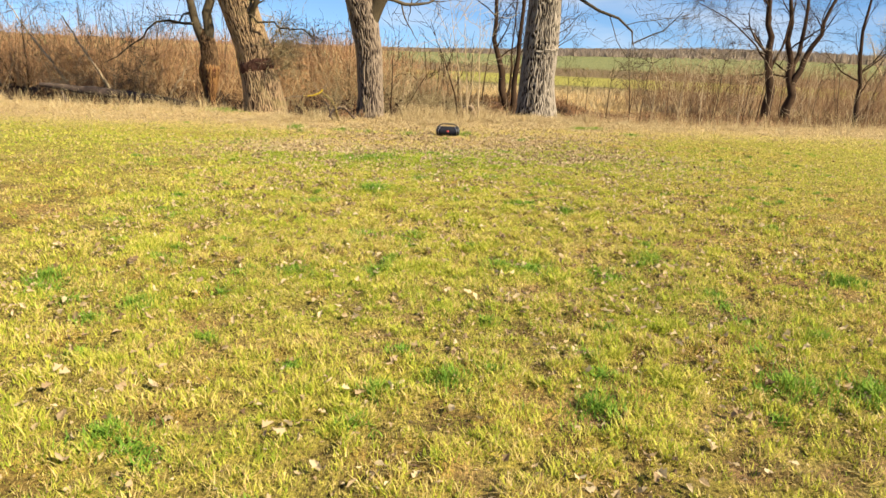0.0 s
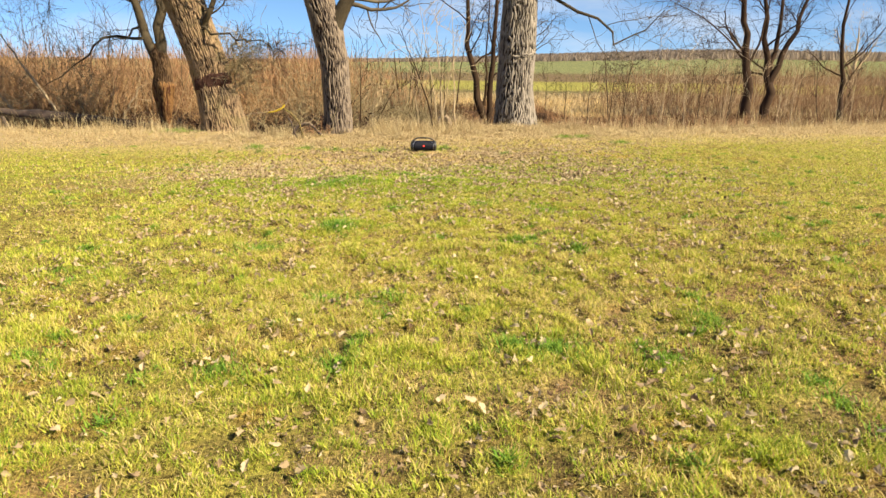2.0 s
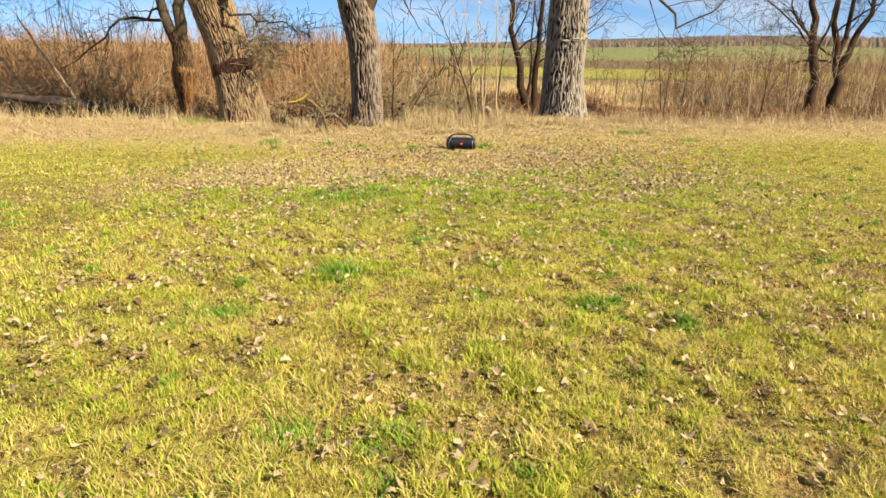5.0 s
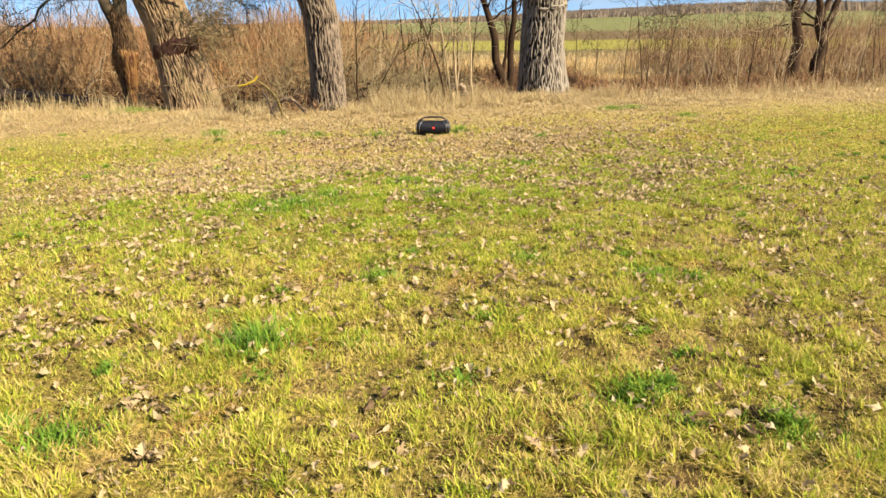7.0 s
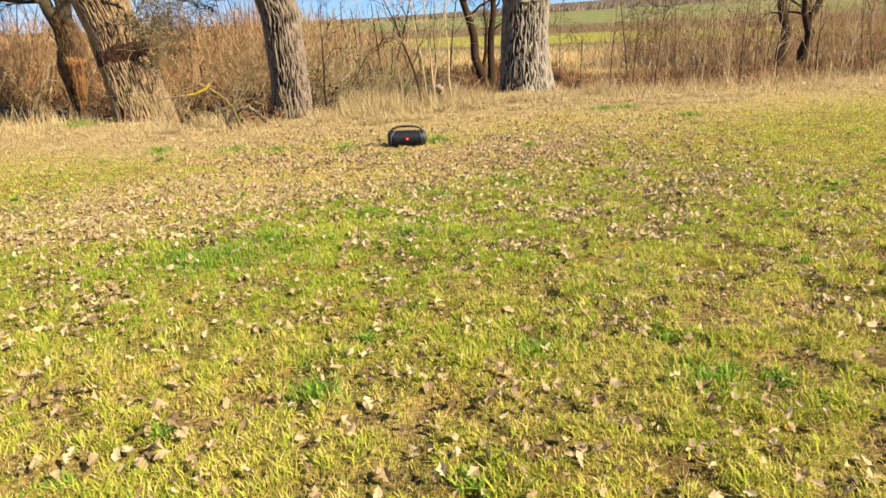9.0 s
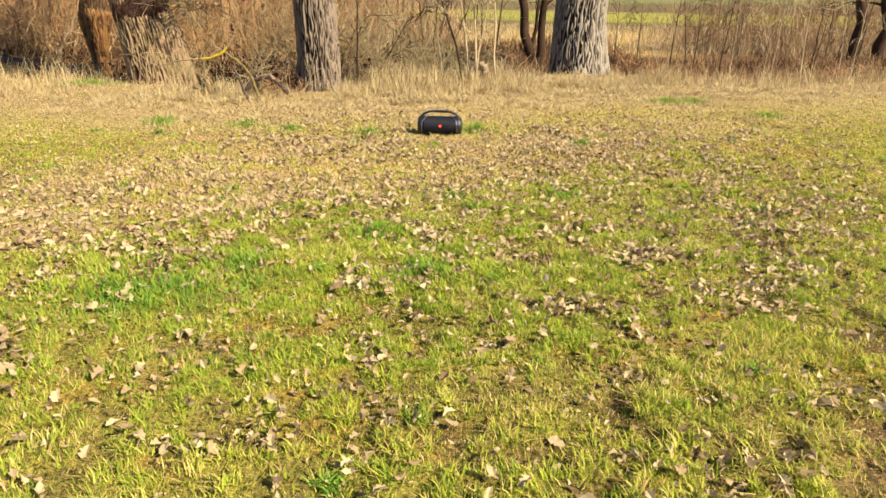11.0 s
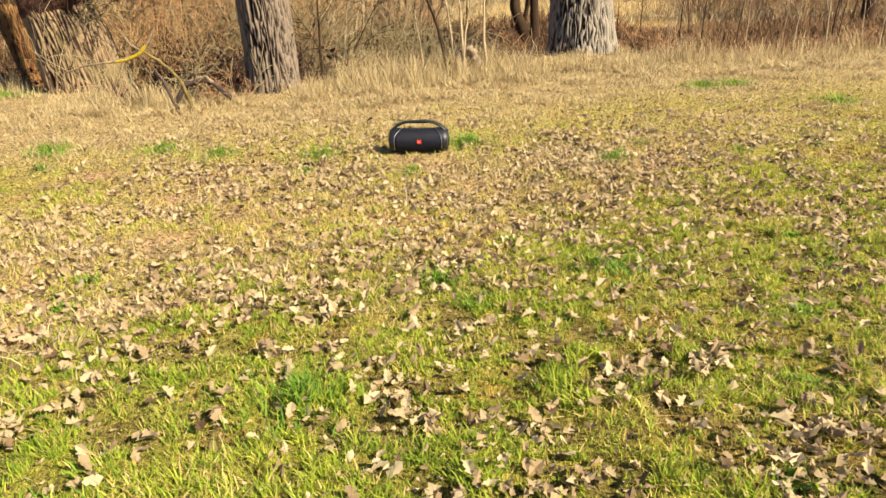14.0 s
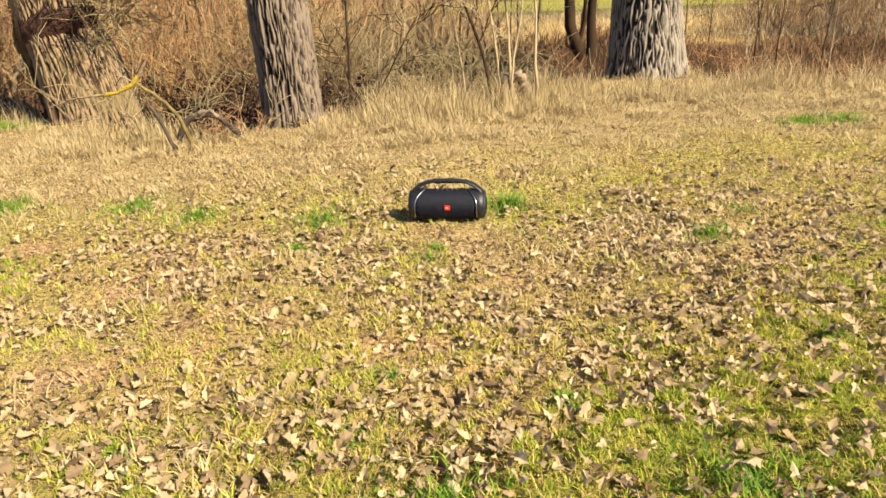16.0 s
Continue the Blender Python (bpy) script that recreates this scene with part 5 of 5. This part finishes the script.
Vc, Fc = blades(X[tall], Y[tall], H[tall], W[tall] * 0.9, 0.5, 2, 46, towards=OUT[tall])
Vb, Fb = blades(X[low], Y[low], H[low], W[low], 0.9, 1, 45, towards=OUT[low])
V, F = np.concatenate([Va, Vb, Vc]), np.concatenate([Fa, Fb + len(Va), Fc + len(Va) + len(Vb)])
tagged(solid("dry_grass", V, F, M_STRAW), "tall straw-coloured dry grass along the bank", "grass", kind="stuff")

r = np.random.default_rng(45)
N = 15000
X = r.uniform(-14, 24, N)
Y = bank_y(X) + r.uniform(3.4, 10, N) + np.where(X > 3.5, r.uniform(0, 6, N), 0)
H = 0.15 + 0.45 * r.random(N)
V, F = blades(X, Y, H, 0.018 * (0.6 + 0.8 * r.random(N)), 0.8, 2, 46)
tagged(solid("bank_sedge", V, F, M_BANK), "brown withered sedge on the far bank", "grass", kind="stuff")
N = 14000
X = r.uniform(-8, 40, N)
Y = 24 + 28 * r.random(N)
V, F = blades(X, Y, 0.25 + 0.45 * r.random(N), 0.03 * (0.6 + 0.8 * r.random(N)), 0.6, 2, 48)
tagged(solid("field_straw", V, F, M_STRAW), "rough straw-coloured grass of the far field", "grass", kind="stuff")

# lush green tufts
tuft_v, tuft_f, at = [], [], 0
for k, (x, y, rad, h) in enumerate((
        (-0.8, -0.05, 0.2, 0.07), (0.38, 0.25, 0.18, 0.12), (1.52, -0.25, 0.14, 0.07), (-6.3, 3.7, 0.4, 0.13), (-1.7, 0.05, 0.2, 0.06), (-2.3, 0.3, 0.2, 0.07),
        (3.06, 3.0, 0.22, 0.1), (3.5, 3.1, 0.22, 0.1), (4.1, 1.8, 0.25, 0.07), (-3.28, 0.2, 0.17, 0.13), (-0.28, -7.31, 0.17, 0.11), (-0.73, -8.0, 0.15, 0.06), (1.2, -7.72, 0.12, 0.06),
        (1.68, -7.88, 0.12, 0.06), (1.26, -9.82, 0.16, 0.06), (1.05, -9.8, 0.12, 0.06), (1.79, -9.9, 0.12, 0.06), (0.24, -10.06, 0.14, 0.05), (-0.29, -10.16, 0.14, 0.05), (0.0, -9.15, 0.12, 0.06),
        (2.17, -9.4, 0.12, 0.05), (3.39, -9.73, 0.13, 0.07), (1.46, -11.7, 0.16, 0.05), (2.36, -11.4, 0.2, 0.06), (0.8, -11.54, 0.1, 0.06), (0.52, -11.7, 0.09, 0.05), (-0.97, -10.9, 0.14, 0.05),
        (-1.72, -10.56, 0.12, 0.06), (2.7, -11.4, 0.16, 0.06), (-0.41, -12.2, 0.12, 0.05), (0.13, -6.46, 0.1, 0.07), (0.96, -6.15, 0.12, 0.06), (1.6, -6.4, 0.14, 0.06), (-1.04, -4.7, 0.3, 0.06),
        (-0.77, -4.7, 0.25, 0.07), (-0.6, -4.3, 0.2, 0.07), (0.34, -4.33, 0.15, 0.07), (1.17, -2.4, 0.2, 0.06), (0.34, -2.55, 0.14, 0.06), (-0.04, -3.57, 0.2, 0.07))):
    rr = np.random.default_rng(700 + k)
    m = int(430 * rad / 0.16 * (0.6 if y > -1 else 1.0))
    rad *= 1.45
    a, q = rr.random(m) * 2 * np.pi, np.abs(rr.normal(0, 0.5, m))
    X, Y = rad * q * np.cos(a), rad * q * np.sin(a)
    V, F = blades(x + X, y + Y, 0.012 + h * (0.4 + 0.85 * rr.random(m)), np.full(m, 0.0055), 0.7, 2, 800 + k)
    tuft_v.append(V)
    tuft_f.append(F + at)
    at += len(V)
rr = np.random.default_rng(770)
for k in range(170):
    y = rr.uniform(-12.8, 0.5)
    x = 0.65 + rr.uniform(-1, 1) * (1.2 + 0.45 * (y + 13))
    rad, m = rr.uniform(0.04, 0.13), int(rr.uniform(50, 160))
    a, q = rr.random(m) * 2 * np.pi, np.abs(rr.normal(0, 0.6, m))
    V, F = blades(x + rad * q * np.cos(a), y + rad * q * np.sin(a), rr.uniform(0.03, 0.065, m), rr.uniform(0.005, 0.009, m), 0.9, 2, 1800 + k)
    tuft_v.append(V)
    tuft_f.append(F + at)
    at += len(V)
tagged(solid("lush_grass", np.concatenate(tuft_v), np.concatenate(tuft_f), M_CLUMP), "lush green grass tufts dotted over the meadow", "grass", kind="stuff")


# ---- fallen leaves ----
def leaf_shape(seed):
    """A curled, lobed dead leaf on a short stalk: a fan with an uneven outline, bent along its midrib."""
    q = np.random.default_rng(seed)
    curl, twist, cup = q.uniform(-1.0, 1.6), q.uniform(-1.0, 1.0), q.uniform(-0.4, 1.3)
    widths = [(0.05, -0.42), (0.3, -0.3), (0.2, -0.17), (0.4, 0.0), (0.24, 0.12), (0.3, 0.26)]
    sides = []
    for s in (-1, 1):
        k = q.uniform(0.55, 1.05)
        sides.append([(s * w * k * q.uniform(0.7, 1.2), y + q.normal(0, 0.035)) for w, y in widths])
    ring = [(0.0, -0.5)] + sides[0] + [(q.normal(0, 0.04), 0.5)] + sides[1][::-1] + [(0.0, 0.02)]
    V = np.array([(x, y, cup * abs(x) * 1.1 + curl * (y + 0.1) ** 2 + twist * x * y * 2 + q.normal(0, 0.03)) for x, y in ring])
    V[:, 2] -= V[:, 2].min()
    m = len(V) - 1
    return V, np.array([(k, (k + 1) % m, m) for k in range(m)])


SHAPES = [leaf_shape(60 + k) for k in range(16)]


def leaf_poses(X, Y, seed):
    q = np.random.default_rng(seed)
    n = len(X)
    size = (0.024 + 0.034 * q.random(n) ** 1.5) * (1 + 0.2 * smooth(Y, -5, -3))
    yaw, tilt, roll = q.random(n) * 2 * np.pi, q.normal(0, 0.5, n), q.normal(0, 0.5, n)
    cy, sy, ct, stt, cr, sr = np.cos(yaw), np.sin(yaw), np.cos(tilt), np.sin(tilt), np.cos(roll), np.sin(roll)
    Rm = np.stack([np.stack([cy * cr - sy * stt * sr, -sy * ct, cy * sr + sy * stt * cr], -1),
                   np.stack([sy * cr + cy * stt * sr, cy * ct, sy * sr - cy * stt * cr], -1),
                   np.stack([-ct * sr, stt, ct * cr], -1)], 1)
    Z = height(X, Y) + 0.008 + 0.02 * q.random(n) + 0.012 * (1 - litter_band(X, Y))
    return Rm * size[:, None, None], np.stack([X, Y, Z], 1)


def leaf_density(x, y):
    band = litter_band(x, y)
    drift = smooth(fbm(x * 2.0 + 5, y * 2.4, 0), 0.4, 0.64)
    clump = smooth(fbm(x * 4.5 + 5, y * 4.5, 1), 0.46, 0.68)
    loose = np.interp(y, [-14, -10, -7, -4.5, -2, 0.6, 2.0, 3.5, 6], [0.1, 0.15, 0.22, 0.42, 0.5, 0.34, 0.2, 0.1, 0.03]) * (1 - 0.4 * straw_mask(x, y))
    loose = loose * (1 - 0.8 * smooth(np.abs(x - 0.6), 1.8, 5.0))
    heap = sum(np.exp(-((x - px) ** 2 + (y - py) ** 2) / pr ** 2) for px, py, pr in ((-0.75, -2.5, 0.5), (0.25, -1.9, 0.6), (1.1, -1.3, 0.7), (1.9, -0.4, 0.6), (1.13, -10.45, 0.22), (0.65, -8.9, 0.3), (1.17, -9.45, 0.12), (0.7, -6.6, 0.25), (-1.16, -7.26, 0.3),
                                                                                      (-0.29, -6.86, 0.2), (1.5, -3.9, 0.22), (2.2, -4.0, 0.25), (2.5, -3.3, 0.3), (1.9, -4.5, 0.2), (-0.9, -4.4, 0.2), (0.2, -4.6, 0.2), (3.0, -2.4, 0.3), (1.55, -7.0, 0.2), (1.7, -7.7, 0.25), (0.4, -6.5, 0.3), (-1.2, -6.6, 0.4), (1.4, -6.7, 0.25)))
    return (0.4 + 1.3 * (1 - cushion(x, y))) * (loose * (0.3 + 0.95 * clump) + 0.5 * band * (0.14 + 1.0 * drift)) + 0.42 * heap * np.where(y < -6, 0.4, 1.0) - 0.25 * soil_mask(x, y)


r = np.random.default_rng(51)
N = 400000
X, Y = scatter(N, -11, 12, -16, 5, r)
D = nearness(X, Y)
keep = (r.random(N) < leaf_density(X, Y) * np.clip(1.25 - D / 14, 0.35, 1)) 
keep &= ~((np.abs(X) < 0.3) & (np.abs(Y) < 0.16))
X, Y, D = X[keep], Y[keep], D[keep]
order = np.argsort(nearness(X, Y) + 0.4 * np.abs(Y + 4.5) + 2.0 * r.random(len(X)))
first, rest = order[:290], order[290:]
Rm, C = leaf_poses(X[rest], Y[rest], 52)
vs, fs, at = [], [], 0
away = D[rest] > 5.5
PLAIN = [(V[[0, 5, 7, 11]], np.array([(0, 1, 2), (0, 2, 3)])) for V, F in SHAPES]
for shapes, far_off in ((SHAPES, False), (PLAIN, True)):
    for k, (V, F) in enumerate(shapes):
        pick = (np.arange(len(rest)) % len(shapes) == k) & (away == far_off)
        W_ = np.einsum("nij,vj->nvi", Rm[pick], V) + C[pick][:, None]
        m = len(W_)
        vs.append(W_.reshape(-1, 3))
        fs.append((F[None] + (np.arange(m) * len(V))[:, None, None]).reshape(-1, 3) + at)
        at += m * len(V)
bx, by = scatter(160000, -5, 6, -13.5, 4, r)
keep = r.random(len(bx)) < np.clip(0.3 + 1.2 * leaf_density(bx, by), 0, 1) * np.minimum(2.4 / nearness(bx, by), 1) * (1 - 0.7 * straw_mask(bx, by))
bx, by = bx[keep], by[keep]
bn = len(bx)
mid = np.stack([bx, by, height(bx, by) + 0.004 + 0.02 * r.random(bn)], 1)
crumb = r.normal(0, 0.0065, (bn, 3, 3)) * np.array([1, 1, 0.7])
vs.append((mid[:, None] + crumb).reshape(-1, 3))
fs.append(np.arange(3 * bn).reshape(bn, 3) + at)
litter = tagged(solid("leaf_litter", np.concatenate(vs), np.concatenate(fs), M_LEAF), "scattered pale brown curled dead leaves on the meadow", "leaves", kind="stuff")
LEAF_MESHES = []
for V, F in SHAPES:
    me = bpy.data.meshes.new("leaf")
    me.from_pydata([tuple(v) for v in V], [], [tuple(int(i) for i in f) for f in F])
    me.materials.append(M_LEAF_ONE)
    LEAF_MESHES.append(me)
Rm, C = leaf_poses(X[first], Y[first], 53)
for k in range(len(first)):
    ob = new("leaf", LEAF_MESHES[k % len(LEAF_MESHES)])
    ob.parent = litter
    m4 = Matrix(Rm[k].tolist()).to_4x4()
    m4.translation = Vector(C[k])
    ob.matrix_basis = m4
